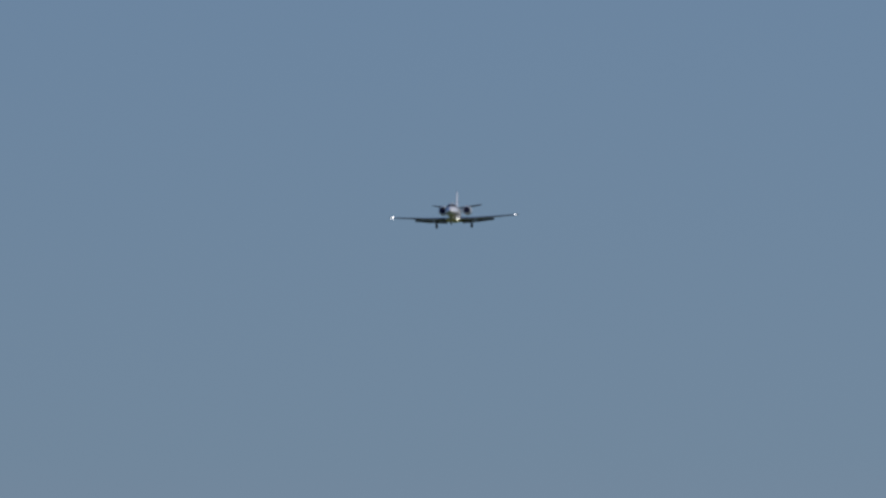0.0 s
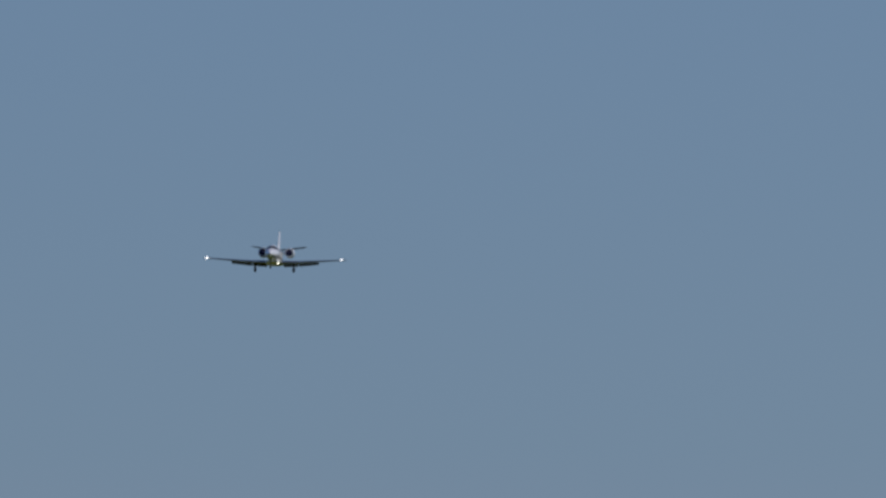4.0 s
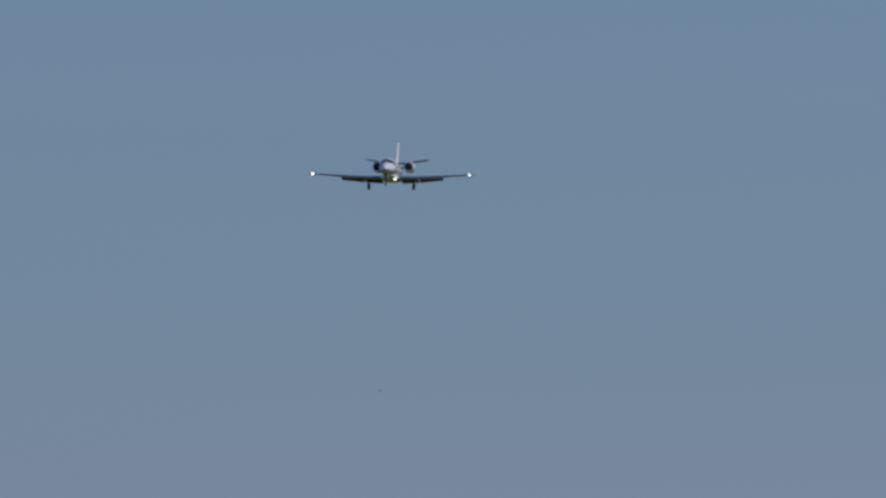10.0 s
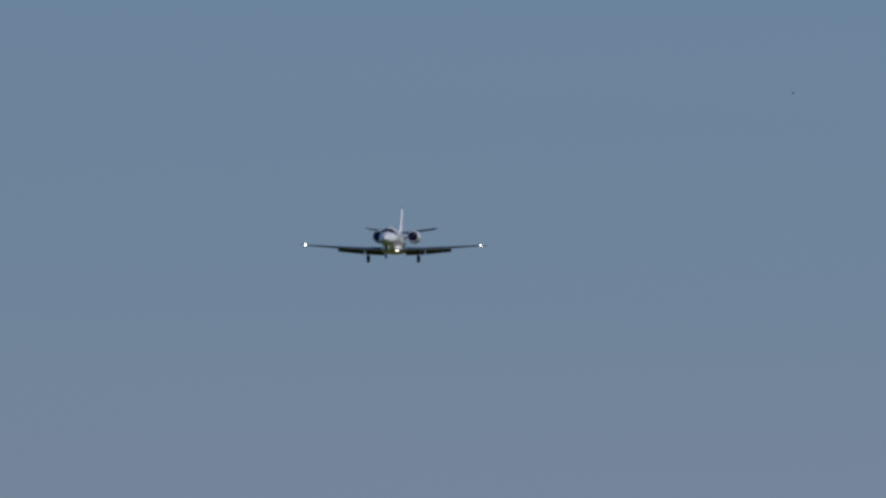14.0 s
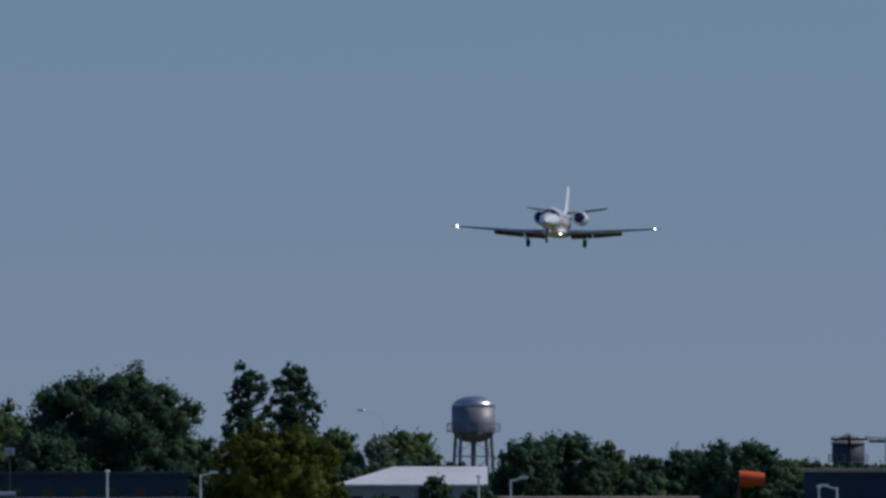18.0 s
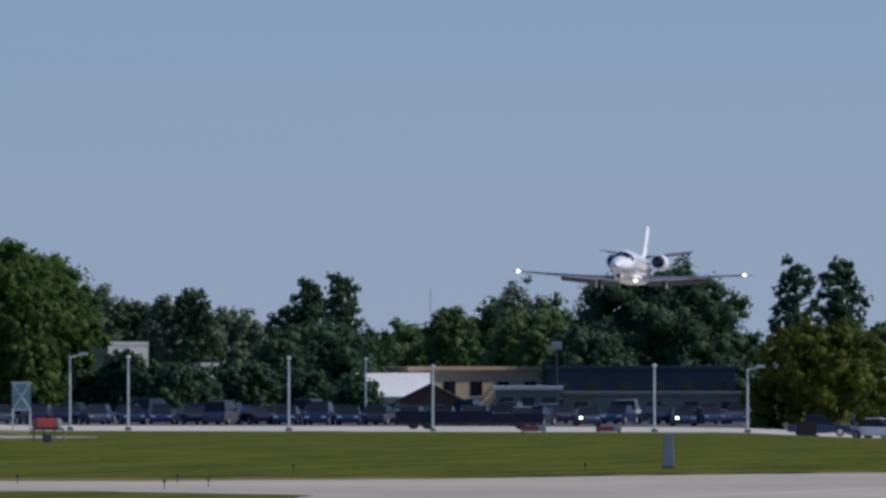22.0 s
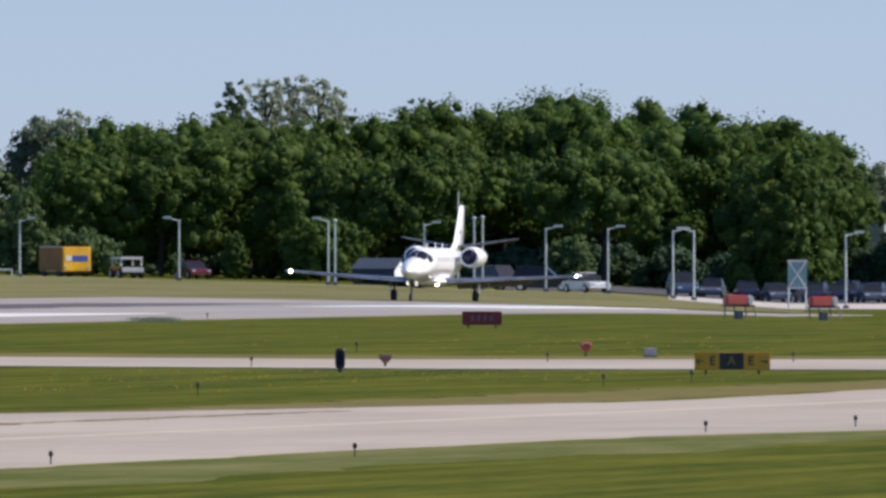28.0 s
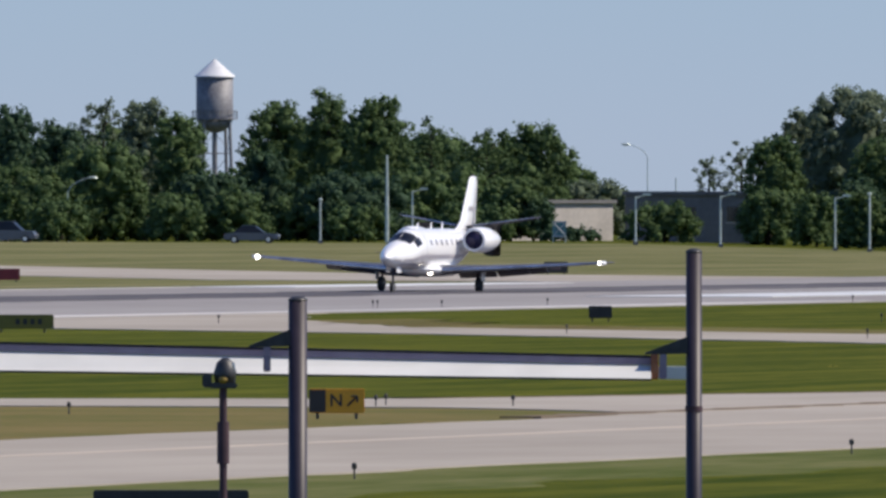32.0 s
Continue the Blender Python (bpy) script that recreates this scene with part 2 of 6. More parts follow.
SIGN_OLIVE = mat("sign_olive", (0.17, 0.15, 0.025), 0.6, 0, (0.12, 0.115, 0.02), 0.6)
RUST_PALE = mat("pale_rust", (0.42, 0.19, 0.1), 0.8, 0, (0.25, 0.08, 0.04), 0.12, 0.03)
SIGN_BLACK = mat("sign_black", (0.018, 0.018, 0.02), 0.5, 0, (0.03, 0.03, 0.032), 0.3)
FLOWER = mat("ochre_flowers", (0.55, 0.38, 0.05), 0.8, 0, (0.4, 0.26, 0.05), 0.5)
LETTER = mat("letter_yellow", (0.3, 0.2, 0.03), 0.5)
LETTER_WHITE = mat("letter_white", (0.2, 0.12, 0.13), 0.5)
ORANGE = mat("orange_fabric", (0.75, 0.12, 0.015), 0.7, 0, (0.55, 0.08, 0.015), 0.5)
BARREL = mat("faded_barrel", (0.32, 0.055, 0.03), 0.6, 0, (0.22, 0.04, 0.025), 0.4)
ORANGE_RED = mat("orange_red_paint", (0.62, 0.12, 0.1), 0.5, 0, (0.5, 0.1, 0.085), 0.4)
VAN_YELLOW = mat("van_yellow", (0.9, 0.5, 0.02), 0.35, 0, (0.62, 0.33, 0.02), 1.5, coat=0.3)
BLUE = mat("blue_paint", (0.05, 0.1, 0.4), 0.4)
BRICK = mat("brown_brick", (0.16, 0.085, 0.065), 0.8, 0, (0.12, 0.065, 0.05), 1.0, 0.2)
WALL_TAN = mat("tan_wall", (0.62, 0.48, 0.32), 0.8, 0, (0.52, 0.4, 0.27), 3, 0.4)
WALL_PALE = mat("pale_concrete_wall", (0.55, 0.51, 0.48), 0.8, 0, (0.42, 0.39, 0.37), 3, 0.4)
RUST_DARK = mat("dark_rust", (0.075, 0.038, 0.05), 0.7, 0, (0.045, 0.022, 0.035), 0.3, 0.05)
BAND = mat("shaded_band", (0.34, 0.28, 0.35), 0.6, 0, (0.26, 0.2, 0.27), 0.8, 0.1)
BLUE_SHEET = mat("bright_blue_sheet", (0.05, 0.08, 0.2), 0.6, 0, (0.04, 0.06, 0.15), 3)
WALL_GREY = mat("grey_wall", (0.2, 0.2, 0.21), 0.8, 0, (0.15, 0.15, 0.16), 3, 0.4)
WALL_DULL = mat("dull_grey_wall", (0.4, 0.39, 0.39), 0.8, 0, (0.32, 0.31, 0.31), 3, 0.4)
WALL_BLUE = mat("blue_sheet_wall", (0.045, 0.062, 0.1), 0.7, 0, (0.03, 0.045, 0.075), 3, 0.4)
WALL_WHITE = mat("white_wall", (0.6, 0.6, 0.6), 0.7, 0, (0.5, 0.5, 0.5), 3, 0.4)
ROOF_WHITE = mat("white_sheet_roof", (0.75, 0.76, 0.78), 0.45, 0, (0.62, 0.63, 0.66), 4, 0.5)
ROOF_BROWN = mat("brown_shingle", (0.09, 0.06, 0.055), 0.85, 0, (0.13, 0.09, 0.08), 1.2, 0.15)
TANK = mat("tank_paint", (0.22, 0.23, 0.27), 0.5, 0.2, (0.18, 0.185, 0.21), 3, 0.4)
TANK_ROOF = mat("tank_dome", (0.62, 0.62, 0.66), 0.33, 0.85, (0.5, 0.5, 0.54), 3, 0.4)
TANK_OLD = mat("tank_old", (0.25, 0.255, 0.28), 0.6, 0.1, (0.15, 0.15, 0.17), 2.4, 0.3)
TEAL = mat("sign_teal", (0.16, 0.3, 0.32), 0.5, 0.1, (0.12, 0.24, 0.26), 1)
FENCE_DARK = mat("fence_screen", (0.018, 0.018, 0.038), 0.8, 0, (0.028, 0.028, 0.05), 2, spec=0.1)
CAR_PAINTS = [mat("car_" + n, c, 0.25, 0.2, tuple(v * 0.85 for v in c), 2, coat=0.25) for n, c in (
    ("navy", (0.03, 0.05, 0.11)), ("silver", (0.12, 0.135, 0.17)), ("black", (0.02, 0.02, 0.025)), ("white", (0.7, 0.7, 0.7)),
    ("red", (0.16, 0.02, 0.02)), ("blue_grey", (0.06, 0.085, 0.14)))]


# ---- tools ----
HEAD = 32080.0  # counts of the tripod head per radian; bearings below are in counts, from left to right


def bearing(c):
    return (c - 784) / HEAD - 0.2


def steps(x, table):
    return float(np.interp(x, [a for a, _ in table], [b for _, b in table]))


NEAR_EDGE = ((-3100, 800), (-1400, 900), (-800, 850), (0, 640), (3000, 650))
FAR_EDGE = ((-3100, 1500), (-1383, 1400), (-300, 1300), (0, 1250), (3000, 1250))
FAR_Z = ((-3100, 0.5), (-1900, 0.5), (-1383, -0.1), (-300, -1.1), (0, -1.95), (1300, -2.1), (1500, -2.5), (1900, -3.05), (3000, -3.2))


def terrain(x, y):
    """The ground's height: flat round the taxiways, then rising gently beyond the runway on one side and falling on the other."""
    d = math.hypot(x, y)
    if d < 500 or y < 0:
        return 0.0
    c = 784 + HEAD * (math.atan2(x, y) + 0.2)
    near, far = steps(c, NEAR_EDGE), steps(c, FAR_EDGE)
    t = min(max((d - near) / (far - near), 0.0), 1.0)
    return steps(c, FAR_Z) * t ** 1.5


def spot(c, d, up=0.0):
    b = bearing(c)
    x, y = d * math.sin(b), d * math.cos(b)
    return Vector((x, y, terrain(x, y) + up))


def facing(c, d, turn=0.0, up=0.0):
    """The pose of a thing at that bearing and distance whose front, -y, looks at the tripod."""
    return Matrix.Translation(spot(c, d, up)) @ pose(0, 0, 0, 0, 0, math.degrees(-bearing(c)) + turn)


def top_at(row, d):
    """The height of what stands that many counts down the sky at that distance."""
    return EYE - (row - 465) * d / HEAD


def ground_at(row):
    return HEAD * EYE / (row - 465)


def mesh_of(name, bm, smooth=False):
    me = bpy.data.meshes.new(name)
    bmesh.ops.recalc_face_normals(bm, faces=bm.faces)
    bm.to_mesh(me)
    bm.free()
    if smooth:
        for p in me.polygons:
            p.use_smooth = True
    return me


def part(name, bm, material, parent=None, label="", smooth=False):
    """Links a bmesh as one mesh object, under a thing or a part."""
    me = mesh_of(name, bm, smooth)
    me.materials.append(material)
    ob = new(name, me)
    ob.parent = parent
    if label:
        ob["label"] = label
    return ob


def empty(name, m, label, category, group="", kind=""):
    ob = new(name)
    ob.empty_display_size = 0.2
    ob.matrix_basis = m
    return tagged(ob, label, category, group, kind)


def box(bm, x0, x1, y0, y1, z0, z1, bevel=0.0):
    r = bmesh.ops.create_cube(bm, size=1)
    for v in r["verts"]:
        v.co = Vector(((x0 + x1) / 2 + v.co.x * (x1 - x0), (y0 + y1) / 2 + v.co.y * (y1 - y0), (z0 + z1) / 2 + v.co.z * (z1 - z0)))
    if bevel:
        es = list({e for v in r["verts"] for e in v.link_edges})
        bmesh.ops.bevel(bm, geom=es, offset=bevel, segments=2, affect="EDGES", clamp_overlap=True)
    return bm


def rod(bm, a, b, r0, r1=None, n=10):
    a, b = Vector(a), Vector(b)
    r1 = r0 if r1 is None else r1
    q = (b - a).to_track_quat("Z", "Y").to_matrix().to_4x4()
    bmesh.ops.create_cone(bm, cap_ends=True, segments=n, radius1=r0, radius2=max(r1, 0.0005), depth=(b - a).length, matrix=Matrix.Translation((a + b) / 2) @ q)
    return bm


def ball(bm, at, r, n=12):
    bmesh.ops.create_uvsphere(bm, u_segments=n, v_segments=max(6, n // 2), radius=1, matrix=Matrix.Translation(at) @ Matrix.Diagonal((*(r if isinstance(r, tuple) else (r, r, r)), 1)))
    return bm


def loft(bm, rings, close=True, caps=True):
    rows = [[bm.verts.new(p) for p in ring] for ring in rings]
    n = len(rows[0])
    for a, b in zip(rows, rows[1:]):
        for i in range(n if close else n - 1):
            j = (i + 1) % n
            bm.faces.new((a[i], a[j], b[j], b[i]))
    if caps and close:
        bm.faces.new(rows[0][::-1])
        bm.faces.new(rows[-1])
    return bm


def B():
    return bmesh.new()


def text_part(name, body, size, m, material, parent):
    """Lettering in the built-in font, as a mesh that stands in the xz plane."""
    cu = bpy.data.curves.new(name, "FONT")
    cu.body, cu.size, cu.extrude, cu.align_x, cu.align_y = body, size, 0.004, "CENTER", "CENTER"
    cu.offset = size * 0.012
    tmp = new(name, cu)
    me = bpy.data.meshes.new_from_object(tmp.evaluated_get(bpy.context.evaluated_depsgraph_get()))
    bpy.data.objects.remove(tmp)
    me.materials.clear()
    me.materials.append(material)
    ob = new(name, me)
    ob.parent = parent
    ob.matrix_basis = m @ pose(0, 0, 0, 90, 0, 0)
    return ob


# ---- ground and pavements ----
def ground_sheet():
    angles = [bearing(c) for c in range(-4600, 4601, 115)]
    lo, hi = angles[0], angles[-1]
    n = 44
    angles += [hi + (2 * math.pi - (hi - lo)) * i / n for i in range(1, n)]
    rings = [2, 20, 60, 110] + list(range(150, 600, 25)) + list(range(600, 1600, 12)) + [1700, 1850, 2100, 2500, 3000, 3800, 4800]
    verts = [(0, 0, 0)] + [(d * math.sin(a), d * math.cos(a), terrain(d * math.sin(a), d * math.cos(a))) for d in rings for a in angles]
    k = len(angles)
    faces = [(0, 1 + (i + 1) % k, 1 + i) for i in range(k)]
    for r in range(len(rings) - 1):
        for i in range(k):
            j = (i + 1) % k
            faces.append((1 + r * k + i, 1 + r * k + j, 1 + (r + 1) * k + j, 1 + (r + 1) * k + i))
    me = bpy.data.meshes.new("ground")
    me.from_pydata(verts, [], faces)
    me.materials.append(GRASS)
    me.polygons.foreach_set("use_smooth", [True] * len(me.polygons))
    return tagged(new("ground", me), "mown green airfield grass with dry yellow patches", "grass", kind="structure")


EDGE = random.Random(5)


def pavement(name, left, right, material, label, category, up=0.03, rows=60, across=5, kind="structure", ragged=0.0):
    """A strip of surfacing between two edges, each a line of (x, y), laid over the ground."""
    def along(line, t):
        ls = [0.0]
        for p, q in zip(line, line[1:]):
            ls.append(ls[-1] + math.hypot(q[0] - p[0], q[1] - p[1]))
        s = t * ls[-1]
        return (float(np.interp(s, ls, [p[0] for p in line])), float(np.interp(s, ls, [p[1] for p in line])))
    verts, faces = [], []
    for i in range(rows + 1):
        a, b = along(left, i / rows), along(right, i / rows)
        if ragged and 0 < i < rows:
            wave = lambda k: ragged * (0.6 * math.sin(i * 0.37 + k) + 0.5 * math.sin(i * 1.13 + 2 * k) + EDGE.uniform(-0.6, 0.6))
            a, b = (a[0] + wave(1), a[1]), (b[0] + wave(4), b[1])
        for j in range(across + 1):
            x, y = a[0] + (b[0] - a[0]) * j / across, a[1] + (b[1] - a[1]) * j / across
            verts.append((x, y, terrain(x, y) + up))
    k = across + 1
    for i in range(rows):
        for j in range(across):
            faces.append((i * k + j, i * k + j + 1, (i + 1) * k + j + 1, (i + 1) * k + j))
    rim = [j for j in range(k)] + [i * k + across for i in range(1, rows + 1)] + [rows * k + j for j in range(across - 1, -1, -1)] + [i * k for i in range(rows - 1, 0, -1)]
    n = len(verts)
    verts += [(verts[i][0], verts[i][1], verts[i][2] - 0.25) for i in rim]
    faces += [(rim[i], rim[(i + 1) % len(rim)], n + (i + 1) % len(rim), n + i) for i in range(len(rim))]
    me = bpy.data.meshes.new(name)
    me.from_pydata(verts, [], faces)
    me.materials.append(material)
    ob = tagged(new(name, me), label, category, kind=kind)
    return ob


ground_sheet()
taxiway = pavement("taxiway", [(-94.3, 60), (-93.9, 330), (-92.8, 396), (-95, 442), (-98.8, 471), (-104, 501), (-107, 525), (-104, 540), (-98.5, 554), (-86, 557), (-82, 600), (-80.5, 1000)],
                   [(-78, 60), (-78, 330), (-74, 350), (-66, 374), (-58, 402), (-64, 450), (-76, 500), (-78, 1000)],
                   CONCRETE, "pale concrete taxiway with worn yellow centre line", "taxiway", rows=330, ragged=0.16)
pavement("taxiway_connector", [(-95, 545), (-114, 516), (-128, 512.5), (-145, 521), (-166, 545), (-178.5, 574), (-189, 608), (-194, 638)],
         [(-94, 462), (-107, 480), (-119, 480), (-134.8, 487.5), (-157, 517.5), (-178.5, 540), (-191, 554), (-204, 569)], CONCRETE,
         "narrow pale concrete taxiway crossing the grass", "taxiway", 0.025, 160, ragged=0.25)
pavement("verge", [(-98, 566), (-104, 552), (-107, 536), (-116, 532), (-130, 529), (-147, 537), (-168, 560), (-178, 585)], [(-97, 540), (-103, 530), (-106, 515), (-116, 515), (-130, 512), (-147, 521), (-168, 545), (-180, 570)], GRASS_DRY,
         "dry brown grass along the taxiway edge", "verge", 0.012, 160, ragged=0.9)
pavement("taxiway_branch", [(-92.8, 390), (-97.5, 369.5), (-103.4, 352), (-105.5, 347.6), (-114, 344.6), (-150, 340), (-190, 338)], [(-94, 322), (-94.7, 326), (-98, 330), (-100.7, 332.8), (-109.7, 333), (-150, 329), (-190, 327)],
         CONCRETE, "pale concrete taxiway branching off between grass", "taxiway", 0.035, 160, ragged=0.12)
pavement("runway", [(-252, -200), (-252, 945)], [(-190, -200), (-190, 852)], ASPHALT, "grey asphalt runway with white markings", "runway", rows=200, across=8)
pavement("runway_exit", [(-252, 905), (-285, 930), (-334, 1015), (-420, 1200)], [(-252, 850), (-272, 860), (-297, 902), (-380, 1080)], CONCRETE,
         "pale concrete taxiway leaving the runway", "taxiway", 0.035)
# the road's pale colour also carries the bright mirage shimmer over it
pavement("perimeter_road", [spot(c, 1335).xy[:] for c in range(-200, 3300, 100)], [spot(c, 1215).xy[:] for c in range(-200, 3300, 100)], ROAD_PALE,
         "perimeter road beside the car park, mirage shimmer put into its pale asphalt", "road", 0.035, 80)
pavement("car_park", [spot(c, 1460).xy[:] for c in range(-500, 2000, 100)], [spot(c, 1338).xy[:] for c in range(-500, 2000, 100)], LOT,
         "grey asphalt car park", "car park", 0.05, 60)
BACK = range(-3700, 150, 110)
pavement("far_meadow", [spot(c, steps(c, FAR_EDGE) + 30).xy[:] for c in BACK], [spot(c, min(253 / math.sin(-bearing(c)), (905 if c > -1500 else 950) / math.cos(bearing(c)))).xy[:] for c in BACK], GRASS_FAR,
         "dry olive grass beyond the runway", "grass", 0.012, 60, 30)
# narrow strips are worn edge lines; the wide white ones are painted sun gleams
for k, (x0, x1, y0, y1) in enumerate(((-211, -203, 718, 768), (-257 + 6, -249 + 3, 790, 835), (-214, -203, 830, 866), (-193.2, -191, 300, 690), (-252, -251, 640, 830))):
    pavement("runway_line_and_gleam", [(x0, y0), (x0, y1)], [(x1, y0), (x1, y1)], MARK_WORN if x1 - x0 < 3 else MARK_WHITE, "white runway strips: worn edge lines and painted sun gleams", "marking", 0.045, 30, 2)
pavement("rubber_streak", [(-233, 560), (-234, 868)], [(-221, 560), (-222, 868)], RUBBER_MARK, "black tyre marks on the runway", "tyre marks", 0.04, 120, 3, ragged=0.7)
pavement("centre_line", [(-88.3, 60), (-88.3, 700)], [(-87.8, 60), (-87.8, 700)], MARK_YELLOW, "worn yellow painted taxiway line", "marking", 0.036, 40, 1)
ISLE = [(1410, 768.4, 768.6), (1500, 766.5, 770.5), (1700, 764, 772), (2100, 760, 775)]
pavement("grass_island", [spot(c, ground_at(a)).xy[:] for c, a, b in ISLE], [spot(c, ground_at(b)).xy[:] for c, a, b in ISLE], GRASS_DRY,
         "thin brown grass strip in the taxiway", "grass", 0.04, 20, 2)
for c0, c1 in ((500, 600), (1225, 1262)):
    pavement("road_patch", [spot(c, 1254).xy[:] for c in (c0, c1)], [spot(c, 1222).xy[:] for c in (c0, c1)], SIGN_BLACK,
             "black tarred patch on the pale road", "road patch", 0.045, 4, 1)
for x0, x1, y0, y1 in ((-100, -94.3, 334, 455), (-112, -94.3, 60, 334), (-100, -113, 560, 562)):
    pavement("verge", [(x0, y0), (x0, y1)], [(x1, y0), (x1, y1)], GRASS_DRY, "dry brown grass along the taxiway edge", "verge", 0.015, 150, 1, ragged=0.5)


pavement("verge", [(-78.4, 200), (-78.4, 330), (-74.4, 350), (-66.4, 374), (-58.4, 402), (-64.4, 450), (-76.4, 500), (-78.4, 600)], [(-72, 200), (-72.5, 328), (-69, 347), (-61, 371), (-53, 402), (-59, 452), (-72, 502), (-74, 600)],
         GRASS_PALE, "pale trampled grass along the taxiway edge", "verge", 0.012, 160, 3, ragged=0.8)
pavement("dirt_joint", [(-95.1, 318), (-94.3, 370)], [(-94.3, 318), (-93.8, 370)], DIRT, "thin line of dirt and weeds where two pavements meet", "dirt", 0.045, 90, 1, ragged=0.18)
pavement("dirt_joint", [(-105.9, 346.6), (-104, 351.6), (-98.1, 369.5), (-93.8, 390)], [(-105.3, 347), (-103.4, 352.2), (-97.4, 370.5), (-93.1, 390)], DIRT, "thin line of dirt where concrete meets grass", "dirt", 0.045, 60, 1, ragged=0.2)


# ---- the jet ----
HULL = ((-7.4, 1.5, 0.04, 0.04), (-7.25, 1.5, 0.17, 0.15), (-6.9, 1.51, 0.33, 0.3), (-6.3, 1.54, 0.52, 0.46), (-5.6, 1.6, 0.66, 0.58), (-5.0, 1.66, 0.73, 0.66),
        (-4.5, 1.76, 0.77, 0.8), (-4.0, 1.84, 0.79, 0.87), (-3.5, 1.86, 0.8, 0.9), (-1.0, 1.86, 0.8, 0.9), (2.0, 1.86, 0.8, 0.9), (3.2, 1.93, 0.74, 0.82),
        (4.4, 2.06, 0.58, 0.64), (5.8, 2.24, 0.34, 0.4), (6.9, 2.38, 0.1, 0.13))


def hull(y, a, out=0.0):
    """A point of the fuselage skin at station y, a degrees round from the top towards port."""
    zc, w, h = (steps(y, [(r[0], r[k]) for r in HULL]) for k in (1, 2, 3))
    s, c = math.sin(radians(a)), math.cos(radians(a))
    return Vector(((w + out) * s, y, zc + (h + out) * c))


def skin_patch(y0, y1, a0, a1, out=0.012, ny=6, na=5, lean=0.0):
    bm = B()
    rows = []
    for i in range(ny + 1):
        rows.append([hull(y0 + (y1 - y0) * i / ny + lean * j / na, a0 + (a1 - a0) * j / na, out) for j in range(na + 1)])
    loft(bm, rows, close=False)
    geom = bmesh.ops.extrude_face_region(bm, geom=bm.faces[:])
    for v in [g for g in geom["geom"] if isinstance(g, bmesh.types.BMVert)]:
        v.co.x *= 0.985
    return bm


FOIL = ((1, 0), (0.7, 0.42), (0.4, 0.62), (0.2, 0.58), (0.08, 0.4), (0.02, 0.2), (0, 0), (0.02, -0.16), (0.08, -0.28), (0.2, -0.36), (0.4, -0.38), (0.7, -0.22))


def foil_ring(x, y, z, chord, thick, upright=False, points=FOIL, out=0.0):
    """A wing section: leading edge at y, its plane across x, or across z for a fin."""
    ring = []
    for u, v in points:
        h = v * thick * chord
        p = (x, y + u * chord - (out if u < 0.05 else 0), z + h + (out if v > 0 else -out)) if not upright else (h, y + u * chord, z)
        ring.append(Vector(p))
    return ring


